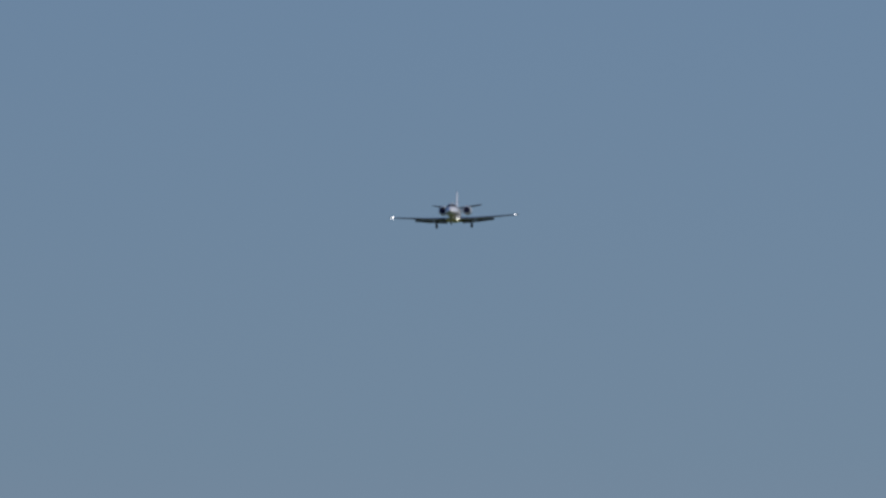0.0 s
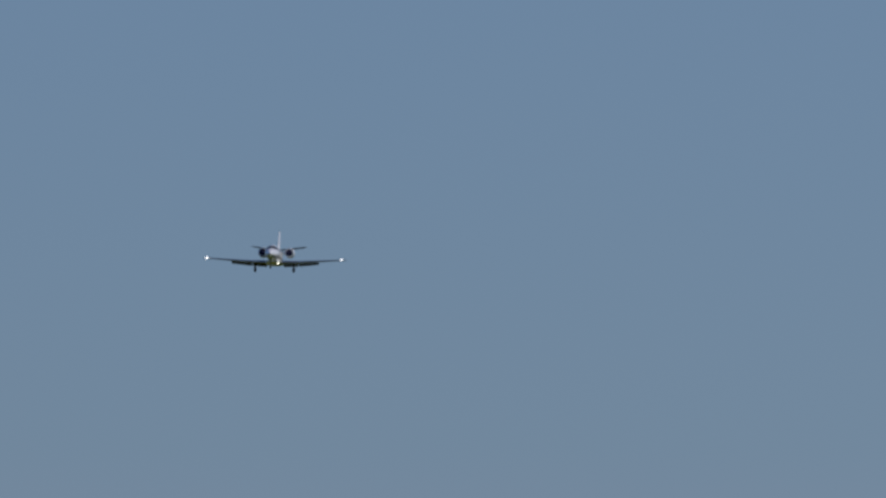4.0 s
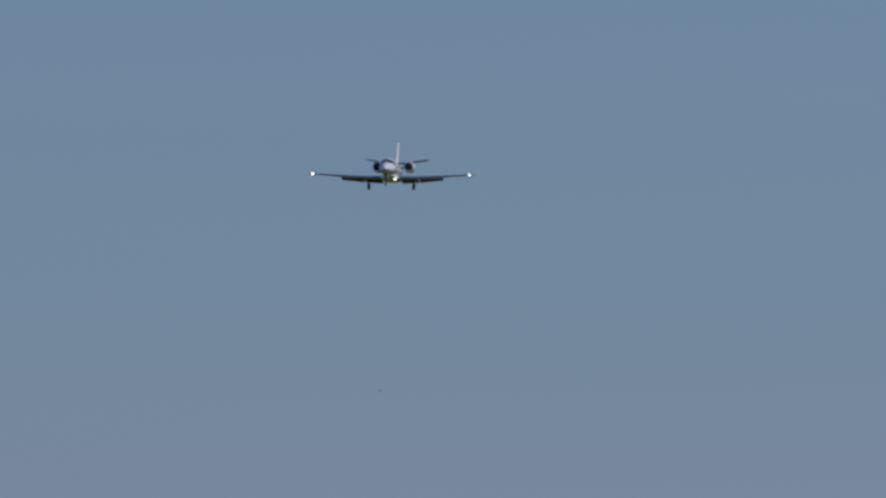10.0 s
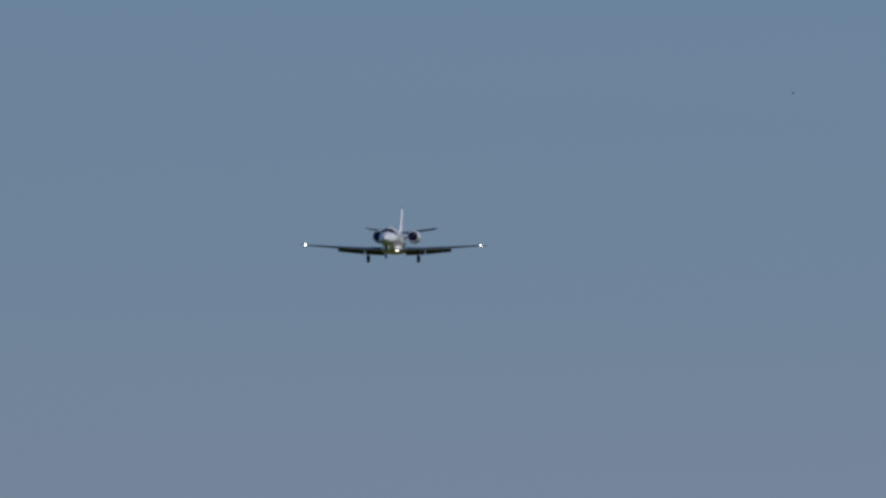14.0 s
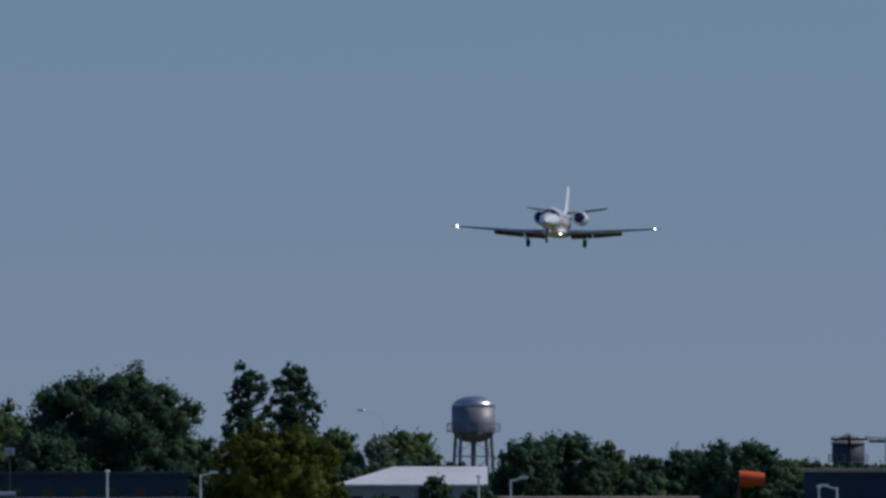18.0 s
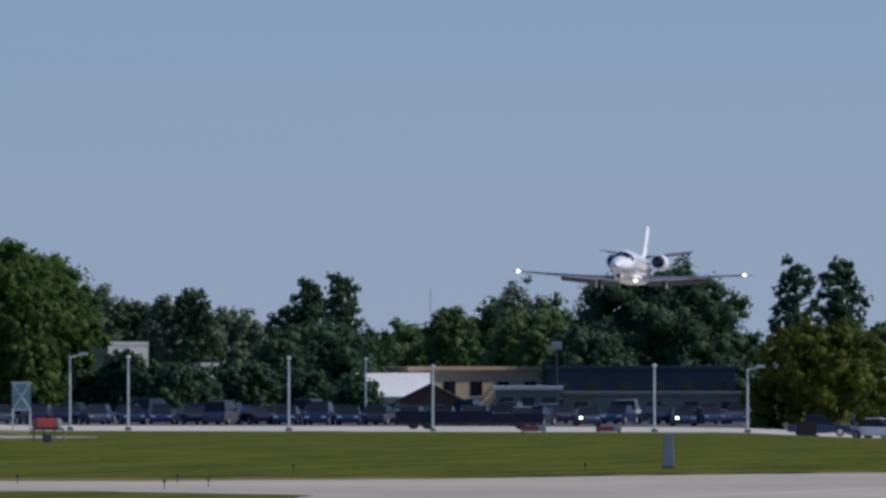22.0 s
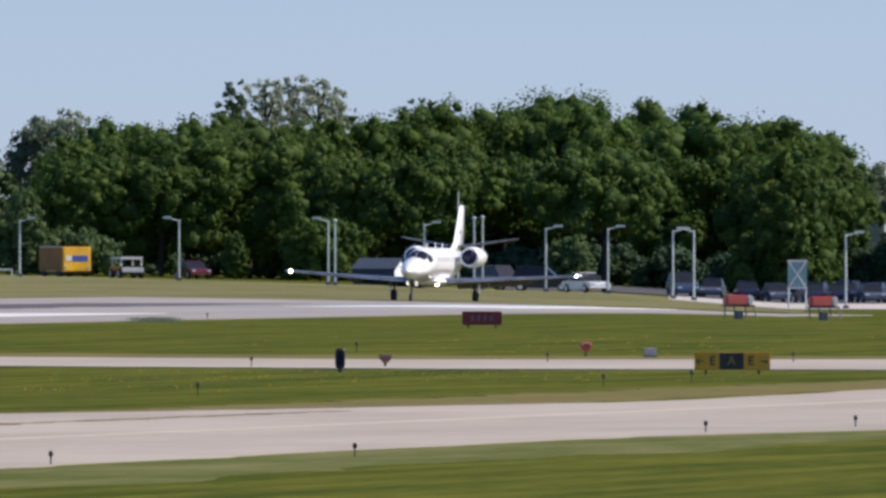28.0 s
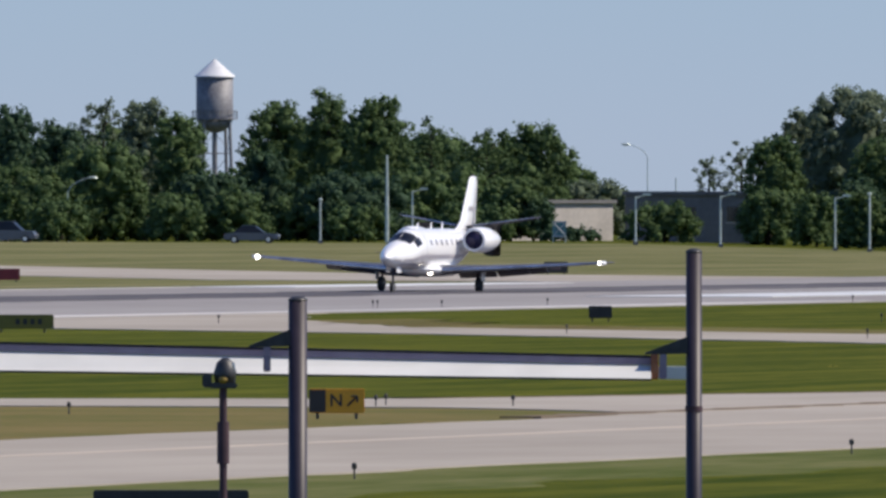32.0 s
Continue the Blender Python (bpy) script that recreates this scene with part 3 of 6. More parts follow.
def jet():
    legs, buckets = [], []
    j = empty("business_jet", pose(0, 0, 0), "white twin-engined business jet with grey stripe, landing gear down", "aeroplane")
    bm = B()
    ys = sorted({r[0] for r in HULL} | {-7.35, -7.1, -6.6, -5.9, -5.3, -4.75, -4.25, -3.75, 0.5, 2.6, 3.8, 5.1, 6.4})
    loft(bm, [[hull(y, a) for a in range(0, 360, 15)] for y in ys])
    part("fuselage", bm, WHITE, j, "glossy white fuselage", True)
    bm = B()
    loft(bm, [[Vector((w * math.sin(radians(a)), y, z + h * math.cos(radians(a)))) for a in range(0, 360, 20)] for y, w, h, z in
              ((-2.6, 0.2, 0.08, 1.0), (-2.1, 0.85, 0.2, 0.98), (-1.0, 1.1, 0.3, 0.95), (1.2, 1.1, 0.3, 0.95), (2.4, 0.8, 0.2, 1.0), (3.2, 0.2, 0.08, 1.1))])
    part("belly_fairing", bm, WHITE, j, smooth=True)
    for a0, a1 in ((1.0, 45), (-45, -1.0)):
        part("windshield_pane", skin_patch(-5.36, -4.4, a0, a1, lean=0.14), COCKPIT, j, "dark cockpit windshield")
    for a0, a1 in ((46.5, 72), (-72, -46.5)):
        part("cockpit_side_window", skin_patch(-4.8, -4.16, a0, a1, lean=0.1), COCKPIT, j, "dark cockpit side window")
    for side in (1, -1):
        for k in range(6):
            y = -2.75 + 0.83 * k
            part("cabin_window", skin_patch(y, y + 0.3, side * 62, side * 78, ny=2), GLASS_PALE, j, "small dark oval cabin window")
        part("cheat_line", skin_patch(-6.95, 4.6, side * 104, side * 116, 0.006, 24, 2), STRIPE, j, "grey stripe along the fuselage")
        part("lower_stripe", skin_patch(-6.4, -2.4, side * 121, side * 150, 0.005, 12, 3), STRIPE, j, "grey lower nose panel")
    door = skin_patch(-3.45, -2.9, 40, 100, 0.01, 3, 8)
    part("cabin_door", door, WHITE, j, "white cabin door")
    # wings
    for side, name in ((1, "port_wing"), (-1, "starboard_wing")):
        secs = ((0.6, -1.75, 0.92, 3.0, 0.14), (2.7, -0.98, 1.03, 2.15, 0.14), (5.2, -0.62, 1.2, 1.55, 0.125), (7.75, -0.3, 1.38, 0.98, 0.11), (8.1, -0.1, 1.41, 0.68, 0.09), (8.22, 0.15, 1.42, 0.3, 0.06))
        bm = B()
        loft(bm, [foil_ring(side * x, y, z, c, t) for x, y, z, c, t in secs])
        wing = part(name, bm, WINGGREY, j, "grey painted wing with flaps lowered", True)
        bm = B()
        loft(bm, [foil_ring(side * x, y, z, c, t, points=FOIL[4:9], out=0.008) for x, y, z, c, t in secs[:4]], close=False)
        part("leading_edge", bm, POLISH, wing, "polished metal leading edge", True)
        for x0, x1, nm in ((0.95, 2.65, "inner_flap"), (2.72, 5.0, "outer_flap")):
            bm = B()
            rings = []
            for x in (x0, x1):
                y = steps(x, [(s[0], s[1] + s[3]) for s in secs[:4]]) - 0.18
                z = steps(x, [(s[0], s[2]) for s in secs[:4]]) - 0.05
                ch = 0.62 if x < 3 else 0.5
                rings.append([Vector((side * x, y + ch * (u * 0.8 + v * 0.08), z - ch * u * 0.48 + v * 0.1 * ch)) for u, v in FOIL])
            loft(bm, rings)
            part(nm, bm, UNDER, wing, "grey flap lowered for landing")
        bm = B()
        loft(bm, [[Vector((side * x, y + 0.02 * i, z)) for i, (y, z) in enumerate(((ye - 0.3, ze + 0.03), (ye + 0.02, ze), (ye - 0.3, ze - 0.03)))]
                  for x, ye, ze in ((5.1, 0.95, 1.2), (7.5, 0.69, 1.37))])
        part("aileron", bm, WINGGREY, wing)
        for fx in (1.8, 4.2):
            bm = B()
            ball(bm, (side * fx, 1.0, 0.86 + 0.05 * fx * 0.4), (0.07, 0.45, 0.08), 10)
            part("flap_track_fairing", bm, WINGGREY, wing, smooth=True)
        bm = B()
        ball(bm, (side * 7.86, -0.24, 1.39), (0.13, 0.4, 0.1), 12)
        part("tip_fairing", bm, WHITE, wing, smooth=True)
        bm = B()
        ball(bm, (side * 7.75, -0.42, 1.385), (0.1, 0.09, 0.095) if side < 0 else (0.082, 0.08, 0.076), 12)
        part("tip_light", bm, LAMP_AND_GLINT, wing, "bright white wing-tip light")
        bm = B()
        rod(bm, (side * 7.9, 0.8, 1.4), (side * 7.92, 1.15, 1.38), 0.012, 0.006, 6)
        part("static_wick", bm, DARKSTEEL, wing)
        # main gear
        bm = B()
        rod(bm, (side * 2.15, -0.15, 1.02), (side * 2.18, -0.05, 0.55), 0.065, 0.05, 10)
        rod(bm, (side * 2.18, -0.28, 0.62), (side * 2.18, 0.02, 0.3), 0.05, 0.05, 8)
        rod(bm, (side * 2.05, 0, 0.3), (side * 2.3, 0, 0.3), 0.04, 0.04, 8)
        leg = part("main_gear", bm, STEEL, j, "steel trailing-link main gear leg")
        legs.append(leg)
        bm = B()
        rod(bm, (side * 2.08, 0, 0.32), (side * 2.34, 0, 0.32), 0.32, 0.32, 20)
        bmesh.ops.bevel(bm, geom=[e for e in bm.edges if abs(e.verts[0].co.x - e.verts[1].co.x) < 0.001], offset=0.05, segments=2, affect="EDGES")
        part("tyre", bm, RUBBER, leg, "black tyre")
        bm = B()
        rod(bm, (side * 2.08, 0, 0.3), (side * 2.32, 0, 0.3), 0.14, 0.14, 14)
        part("hub", bm, METAL, leg)
        bm = B()
        box(bm, side * 2.4 - 0.012, side * 2.4 + 0.012, -0.3, 0.3, 0.5, 1.0, 0.008)
        part("gear_door", bm, WHITE, leg)
        # engine
        cx, cz = side * 1.52, 2.28
        bm = B()
        prof = ((1.55, 0.4), (1.5, 0.45), (1.56, 0.5), (2.0, 0.56), (2.8, 0.57), (3.6, 0.52), (4.3, 0.42), (4.6, 0.36))
        loft(bm, [[Vector((cx + r * math.sin(radians(a)), y, cz + r * math.cos(radians(a)))) for a in range(0, 360, 18)] for y, r in prof], caps=False)
        nac = part("engine_nacelle", bm, WHITE, j, "white engine nacelle on the rear fuselage", True)
        bm = B()
        loft(bm, [[Vector((cx + r * math.sin(radians(a)), y, cz + r * math.cos(radians(a)))) for a in range(0, 360, 18)] for y, r in ((1.56, 0.44), (1.75, 0.41), (2.1, 0.39), (2.12, 0.05))])
        part("intake", bm, INTAKE, nac, "dark blue-black engine intake", True)
        bm = B()
        bmesh.ops.create_cone(bm, cap_ends=True, segments=14, radius1=0.11, radius2=0.01, depth=0.25, matrix=Matrix.Translation((cx, 1.98, cz)) @ pose(0, 0, 0, 90))
        part("spinner", bm, INTAKE, nac)
        bm = B()
        loft(bm, [[Vector((cx + r * math.sin(radians(a)), y, cz + r * math.cos(radians(a)))) for a in range(0, 360, 18)] for y, r in ((1.62, 0.45), (1.52, 0.465), (1.5, 0.48), (1.56, 0.51), (1.66, 0.525))], caps=False)
        part("intake_lip", bm, WHITE, nac, "bright white intake lip", True)
        bm = B()
        loft(bm, [[Vector((cx + r * math.sin(radians(a)), y, cz + r * math.cos(radians(a)))) for a in range(0, 360, 18)] for y, r in ((4.45, 0.36), (4.95, 0.29), (4.95, 0.24), (4.5, 0.22))])
        part("exhaust", bm, SOOT, nac, "sooty exhaust nozzle", True)
        for a0, half in ((100, "lower"), (-80, "upper")):
            bm = B()
            for r in (0.385, 0.37):
                loft(bm, [[Vector((cx + k * r * math.sin(radians(a0 + 20 * i)), y, cz + k * r * math.cos(radians(a0 + 20 * i)))) for i in range(9)] for y, k in ((4.0, 1.0), (4.3, 0.98), (4.62, 0.9))], close=False)
            buckets.append((part(half + "_reverser_bucket", bm, SOOT, nac, "dark thrust reverser bucket"), cx, cz, 1 if a0 == 100 else -1))
        bm = B()
        loft(bm, [[Vector((side * x, y + u * 2.3, 2.25 + v * 0.16)) for u, v in FOIL] for x, y in ((0.55, 1.9), (1.06, 2.0))])
        part("pylon", bm, WHITE, j, smooth=True)
        # tailplane
        bm = B()
        loft(bm, [foil_ring(side * x, y, z, c, t) for x, y, z, c, t in ((0.1, 5.15, 2.82, 1.55, 0.075), (3.0, 6.0, 3.27, 0.85, 0.065), (3.15, 6.2, 3.29, 0.5, 0.05))])
        stab = part("tailplane", bm, UNDER, j, "grey horizontal tailplane", True)
        bm = B()
        loft(bm, [foil_ring(side * x, y, z, c, t, points=FOIL[4:9], out=0.008) for x, y, z, c, t in ((0.4, 5.24, 2.87, 1.48, 0.075), (3.0, 6.0, 3.27, 0.85, 0.065))], close=False)
        part("leading_edge", bm, POLISH, stab, "polished metal leading edge", True)
        bm = B()
        box(bm, min(side * 0.4, side * 2.95), max(side * 0.4, side * 2.95), 6.68, 6.98, 2.98, 3.02)
        for v in bm.verts:
            v.co.z += (abs(v.co.x) - 1.5) * 0.155
        part("elevator", bm, UNDER, stab)
        bm = B()
        ball(bm, (side * 3.16, 6.3, 3.29), (0.05, 0.1, 0.05), 8)
        part("tail_tip_lamp", bm, UNDER, stab)
    bm = B()
    loft(bm, [foil_ring(0, y, z, c, t, True) for y, z, c, t in ((2.6, 2.55, 4.0, 0.03), (4.1, 2.78, 2.75, 0.08), (4.75, 3.1, 2.25, 0.1), (6.1, 4.94, 1.22, 0.1), (6.35, 5.04, 0.9, 0.06))])
    fin = part("fin", bm, WHITE, j, "tall white swept fin", True)
    bm = B()
    loft(bm, [[Vector((s * 0.05, y, z)) for s, y in ((1, y0), (0, y0 + w), (-1, y0))] for y0, z, w in ((6.85, 2.95, 0.35), (7.22, 4.86, 0.22))])
    part("rudder", bm, WHITE, fin)
    for s in (1, -1):
        for k in range(5):
            bm = B()
            x = s * 0.125
            box(bm, min(x, x * 1.05), max(x, x * 1.05), 5.62 + 0.2 * k, 5.75 + 0.2 * k, 3.5, 3.72)
            part("registration_bar", bm, STRIPE, fin, "dark registration bar")
    bm = B()
    rod(bm, (0, 7.2, 5.0), (0, 7.6, 5.14), 0.012, 0.006, 6)
    part("fin_aerial", bm, DARKSTEEL, fin)
    bm = B()
    ball(bm, (0, 6.65, 5.07), (0.05, 0.12, 0.06), 8)
    part("fin_beacon", bm, DARKSTEEL, fin)
    # nose gear
    bm = B()
    rod(bm, (0, -5.95, 1.2), (0, -6.05, 0.3), 0.055, 0.045, 10)
    rod(bm, (-0.1, -6.08, 0.23), (0.1, -6.08, 0.23), 0.03, 0.03, 8)
    rod(bm, (0, -5.5, 1.1), (0, -6.0, 0.6), 0.03, 0.03, 6)
    leg = part("nose_gear", bm, STEEL, j, "steel nose gear leg")
    legs.append(leg)
    bm = B()
    rod(bm, (-0.075, -6.08, 0.23), (0.075, -6.08, 0.23), 0.23, 0.23, 18)
    part("tyre", bm, RUBBER, leg, "black tyre")
    bm = B()
    rod(bm, (-0.08, -6.08, 0.23), (0.08, -6.08, 0.23), 0.1, 0.1, 12)
    part("hub", bm, METAL, leg)
    for s in (1, -1):
        bm = B()
        box(bm, s * 0.24 - 0.01, s * 0.24 + 0.01, -6.3, -5.6, 0.85, 1.12, 0.006)
        part("gear_door", bm, WHITE, leg)
    bm = B()
    ball(bm, (0.55, -2.05, 0.86), (0.125, 0.07, 0.125), 12)
    part("landing_light", bm, LANDING, j, "bright landing light under the wing root")
    bm = B()
    ball(bm, (-0.12, -2.2, 0.86), (0.06, 0.07, 0.05), 10)
    part("belly_beacon", bm, BEACON, j, "red anti-collision beacon")
    for y in (-2.4, -0.2, 1.6):
        bm = B()
        loft(bm, [foil_ring(0, yy, z, c, 0.1, True) for yy, z, c in ((y, 2.74, 0.32), (y + 0.16, 3.02, 0.16))])
        part("blade_aerial", bm, WHITE, j)
    for s in (1, -1):
        bm = B()
        rod(bm, (s * 0.42, -6.6, 1.72), (s * 0.52, -6.75, 1.72), 0.015, 0.012, 6)
        rod(bm, (s * 0.52, -6.75, 1.72), (s * 0.52, -6.95, 1.72), 0.015, 0.01, 6)
        part("pitot_tube", bm, STEEL, j)
    return j, legs, buckets


JET, LEGS, BUCKETS = jet()


# ---- trees ----
RNG = np.random.default_rng(11)


def core_shape(fine):
    bm = B()
    bmesh.ops.create_icosphere(bm, subdivisions=fine, radius=1)
    bm.verts.ensure_lookup_table()
    v, f = np.array([p.co[:] for p in bm.verts]), np.array([[p.index for p in q.verts] for q in bm.faces])
    bm.free()
    return v, f


CORE_V, CORE_F = core_shape(1)


def crown_mesh(name, w, h, base, kind, leaf, count):
    """Leaves on clumps on the billows of a crown w wide and h high over the height base."""
    # billows in a spiral round an egg-shaped crown: how many, how large, how far round it reaches down, how uneven
    n, big, low, rough = {"round": (80, 0.19, 1.5, 0.1), "wood": (60, 0.21, 1.55, 0.12), "ragged": (64, 0.18, 1.7, 0.16), "airy": (60, 0.15, 1.8, 0.3),
                          "bush": (42, 0.24, 1.05, 0.14), "dome": (84, 0.17, 1.02, 0.07)}[kind]
    start, full_top = RNG.uniform(0, 2 * math.pi), {"ragged": 2.2, "airy": 2.4}.get(kind, 3.2)
    lobes, clumps, cores = [], [], []
    for i in range(n):
        up = 1 - low * (i + 0.5) / n
        a = start + i * 2.39996 + RNG.uniform(-0.25, 0.25)
        R = big * min(math.sqrt(w * h) * 0.85, w * 0.85) * RNG.uniform(0.75, 1.25)
        k = RNG.uniform(1 - 2 * rough, 1 + rough) * (1.0 if i % 4 else RNG.uniform(0.3, 0.7))
        r = max(0.0, w / 2 - R * 0.75) * math.sqrt(1 - abs(up) ** full_top) * k
        if kind == "ragged":
            r *= 0.85 - 0.2 * up
        belly = (low - 1) / low
        z = base + R * 0.3 + (h - R * 1.0) * (belly + (1 - belly) * up * (0.75 + 0.25 * k))
        lobes.append((r * math.cos(a), r * math.sin(a), z))
        cores.append(R * {"ragged": 0.42, "airy": 0.35}.get(kind, 0.52))
        for _ in range(9):
            v = RNG.normal(size=3) + np.array((math.cos(a), math.sin(a), 0.6)) * 0.6
            v /= np.linalg.norm(v)
            p = np.array(lobes[-1]) + v * R * RNG.uniform(0.35, 0.75) * np.array((1, 1, 0.85))
            clumps.append((*p, R * RNG.uniform(0.28, 0.5), *v))
    cl = np.array(clumps)
    pick = RNG.integers(0, len(cl), count)
    v = RNG.normal(size=(count, 3)) + cl[pick, 4:7] * 0.8
    v /= np.linalg.norm(v, axis=1)[:, None]
    p = cl[pick, :3] + v * (cl[pick, 3] * RNG.uniform(0.45, 1.02, count))[:, None]
    p[:, 2] = np.maximum(p[:, 2], 0.05)
    nrm = v * 0.4 + cl[pick, 4:7] * 0.5 + RNG.normal(size=(count, 3)) * 0.5
    nrm /= np.linalg.norm(nrm, axis=1)[:, None]
    t = np.cross(nrm, RNG.normal(size=(count, 3)))
    t /= np.linalg.norm(t, axis=1)[:, None]
    s = np.cross(nrm, t)
    sz = (leaf * RNG.uniform(0.6, 1.35, count))[:, None]
    quad = np.stack((p - t * sz, p + s * sz * 0.7 + nrm * sz * 0.12, p + t * sz, p - s * sz * 0.7 + nrm * sz * 0.12), axis=1).reshape(-1, 3)
    # the dense twigs inside each billow, and inside each clump
    heart = np.concatenate([np.array(c) + CORE_V * (q * RNG.uniform(0.85, 1.12, (len(CORE_V), 1))) * np.array((1, 1, 0.85)) for c, q in zip(lobes, cores)])
    if kind != "airy":
        heart = np.concatenate((heart, np.array((0, 0, base + 0.48 * h)) + CORE_V * np.array((w, w, h)) * {"round": 0.32, "dome": 0.3, "ragged": 0.2}.get(kind, 0.26)))
    tri = np.concatenate([CORE_F + k * len(CORE_V) for k in range(len(heart) // len(CORE_V))]) + count * 4
    full, inner = 0.4 if kind == "airy" else 0.55, cl[::2]
    k = len(CORE_V)
    twig = (inner[:, None, :3] + CORE_V[None] * (inner[:, None, 3:4] * full * RNG.uniform(0.5, 1.3, (len(inner), k, 1)))).reshape(-1, 3)
    tri = np.concatenate((tri, (CORE_F[None] + (np.arange(len(inner)) * k)[:, None, None]).reshape(-1, 3) + count * 4 + len(heart)))
    heart = np.concatenate((heart, twig))
    heart[:, 2] = np.maximum(heart[:, 2], 0.02)
    me = bpy.data.meshes.new(name)
    me.vertices.add(count * 4 + len(heart))
    me.vertices.foreach_set("co", np.concatenate((quad, heart)).ravel().astype(np.float32))
    me.loops.add(count * 4 + tri.size)
    me.loops.foreach_set("vertex_index", np.concatenate((np.arange(count * 4), tri.ravel())).astype(np.int32))
    me.polygons.add(count + len(tri))
    me.polygons.foreach_set("loop_start", np.concatenate((np.arange(0, count * 4, 4), count * 4 + np.arange(0, tri.size, 3))).astype(np.int32))
    me.polygons.foreach_set("use_smooth", np.arange(count + len(tri)) >= count)
    me.update(calc_edges=True)
    return me, lobes


TREE_NAMES = {"round": ("broadleaf_tree", "rounded dark green broadleaf tree behind the airfield", "tree"),
              "wood": ("woodland_tree", "dense green woodland tree with billowing crown", "tree"),
              "dome": ("spreading_tree", "broad dome-shaped golden green tree", "tree"),
              "ragged": ("ragged_tree", "tall ragged dark green tree with uneven outline", "tree"),
              "airy": ("feathery_tree", "sparse grey-green feathery tree with gaps", "tree"),
              "bush": ("bush", "broad low green bush", "bush")}


def tree(c0, c1, row, d, kind, leaf_mat, lift=0.12, dense=1.0, label=""):
    """A tree between two bearings whose top stands at that row of the sky."""
    at = spot((c0 + c1) / 2, d)
    w = (c1 - c0) * d / HEAD * {"wood": 1.34, "ragged": 1.32, "round": 1.11, "dome": 1.06}.get(kind, 1.0)
    h = max(1.0, (top_at(row, d) - at.z) * 1.03)
    name, text, cat = TREE_NAMES[kind]
    base = 0.0 if kind in ("bush", "dome") else h * lift
    t = empty(name, Matrix.Translation(at), label or text, cat, group="trees beyond the airfield")
    leaf = 0.135 if kind != "airy" else 0.115
    area = w * (h - base)
    count = int(min(20000, max(600, 78 * area * dense * {"airy": 0.65, "round": 1.35, "bush": 1.1}.get(kind, 1.0))))
    me, cl = crown_mesh("crown", w, h - base, base, kind, leaf, count)
    me.materials.append(leaf_mat)
    crown = new("crown", me)
    crown.parent = t
    bm = B()
    r = 0.02 * h + 0.05
    rod(bm, (0, 0, -0.1), (0.05 * r, 0, h * 0.35), r, r * 0.75, 9)
    rod(bm, (0.05 * r, 0, h * 0.35), (0.1, 0.1, h * 0.8), r * 0.75, r * 0.2, 8)
    part("trunk", bm, BARK, t)
    bm = B()
    rod(bm, (0.03, 0.03, h * 0.08), (0.1, 0.1, h * 0.8), r * 0.35, r * 0.2, 5)
    for k in range(0, len(cl), 3):
        x, y, z = cl[k]
        z0 = max(0.1 * h, min(z - 0.35 * math.hypot(x, y), 0.75 * h))
        rod(bm, (0.03, 0.03, z0), (x, y, z), r * 0.3, r * 0.08, 5)
    part("bough_frame", bm, BARK, t)
    return t


def wood_row(c0, c1, tops, d, kind, leaf_mat, width, seed, lift=0.05, dense=1.0):
    """A row of trees from bearing to bearing whose tops follow a line of (bearing, row)."""
    rr = random.Random(seed)
    c = c0
    while c < c1:
        w = width * rr.uniform(0.8, 1.25)
        row = steps(c + w / 2, tops) + rr.uniform(-4, 14)
        tree(c - w * 0.12, c + w * 1.12, row, d + rr.uniform(-25, 25), kind, leaf_mat, lift, dense)
        c += w


def grove(*trees):
    """Trees given as (from, to, top row, distance, kind, leaves)."""
    for c0, c1, row, d, kind, leaves in trees:
        tree(c0, c1, row, d, kind, leaves, 0.04)


# the big wood beyond the runway
WOOD_TOPS = ((-1383, 300), (-1300, 285), (-1200, 280), (-1000, 270), (-900, 285), (-760, 267), (-660, 251), (-560, 240), (-460, 236), (-300, 230), (-200, 251), (-80, 263), (40, 280), (75, 320), (110, 350))
wood_row(-1262, 30, [(b, r - 10) for b, r in WOOD_TOPS], 1500, "wood", LEAF_WOOD, 200, 3, 0.1)
wood_row(-1300, 60, [(b, r + 22) for b, r in WOOD_TOPS], 1480, "wood", LEAF_WOOD, 170, 14, 0.14)
wood_row(-1300, 20, ((-1300, 350), (-700, 350), (-400, 330), (60, 350)), 1468, "wood", LEAF_WOOD, 150, 4, 0.35)
wood_row(-1360, 60, ((-1360, 390), (60, 390)), 1522, "bush", LEAF_DARK, 140, 5, dense=0.4)
wood_row(-1310, 50, ((-1310, 492), (50, 500)), 1482, "bush", LEAF_DARK, 120, 35, dense=0.6)
for c0, c1, row, m in ((-1390, -1290, 400, LEAF_MID), (-1325, -1165, 470, LEAF_MID), (-995, -940, 480, LEAF_WOOD), (-905, -730, 445, LEAF_WOOD), (-110, 20, 470, LEAF_WOOD), (-420, -330, 480, LEAF_MID)):
    tree(c0, c1, row, 1445, "bush", m)
tree(-75, 78, 330, 1440, "wood", LEAF_WOOD, 0.02)
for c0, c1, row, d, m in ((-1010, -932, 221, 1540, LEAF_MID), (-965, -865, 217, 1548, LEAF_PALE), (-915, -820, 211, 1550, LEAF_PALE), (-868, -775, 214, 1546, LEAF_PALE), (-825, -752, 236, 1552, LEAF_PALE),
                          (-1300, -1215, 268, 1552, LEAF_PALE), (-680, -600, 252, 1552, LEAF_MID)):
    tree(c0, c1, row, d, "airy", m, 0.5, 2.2)
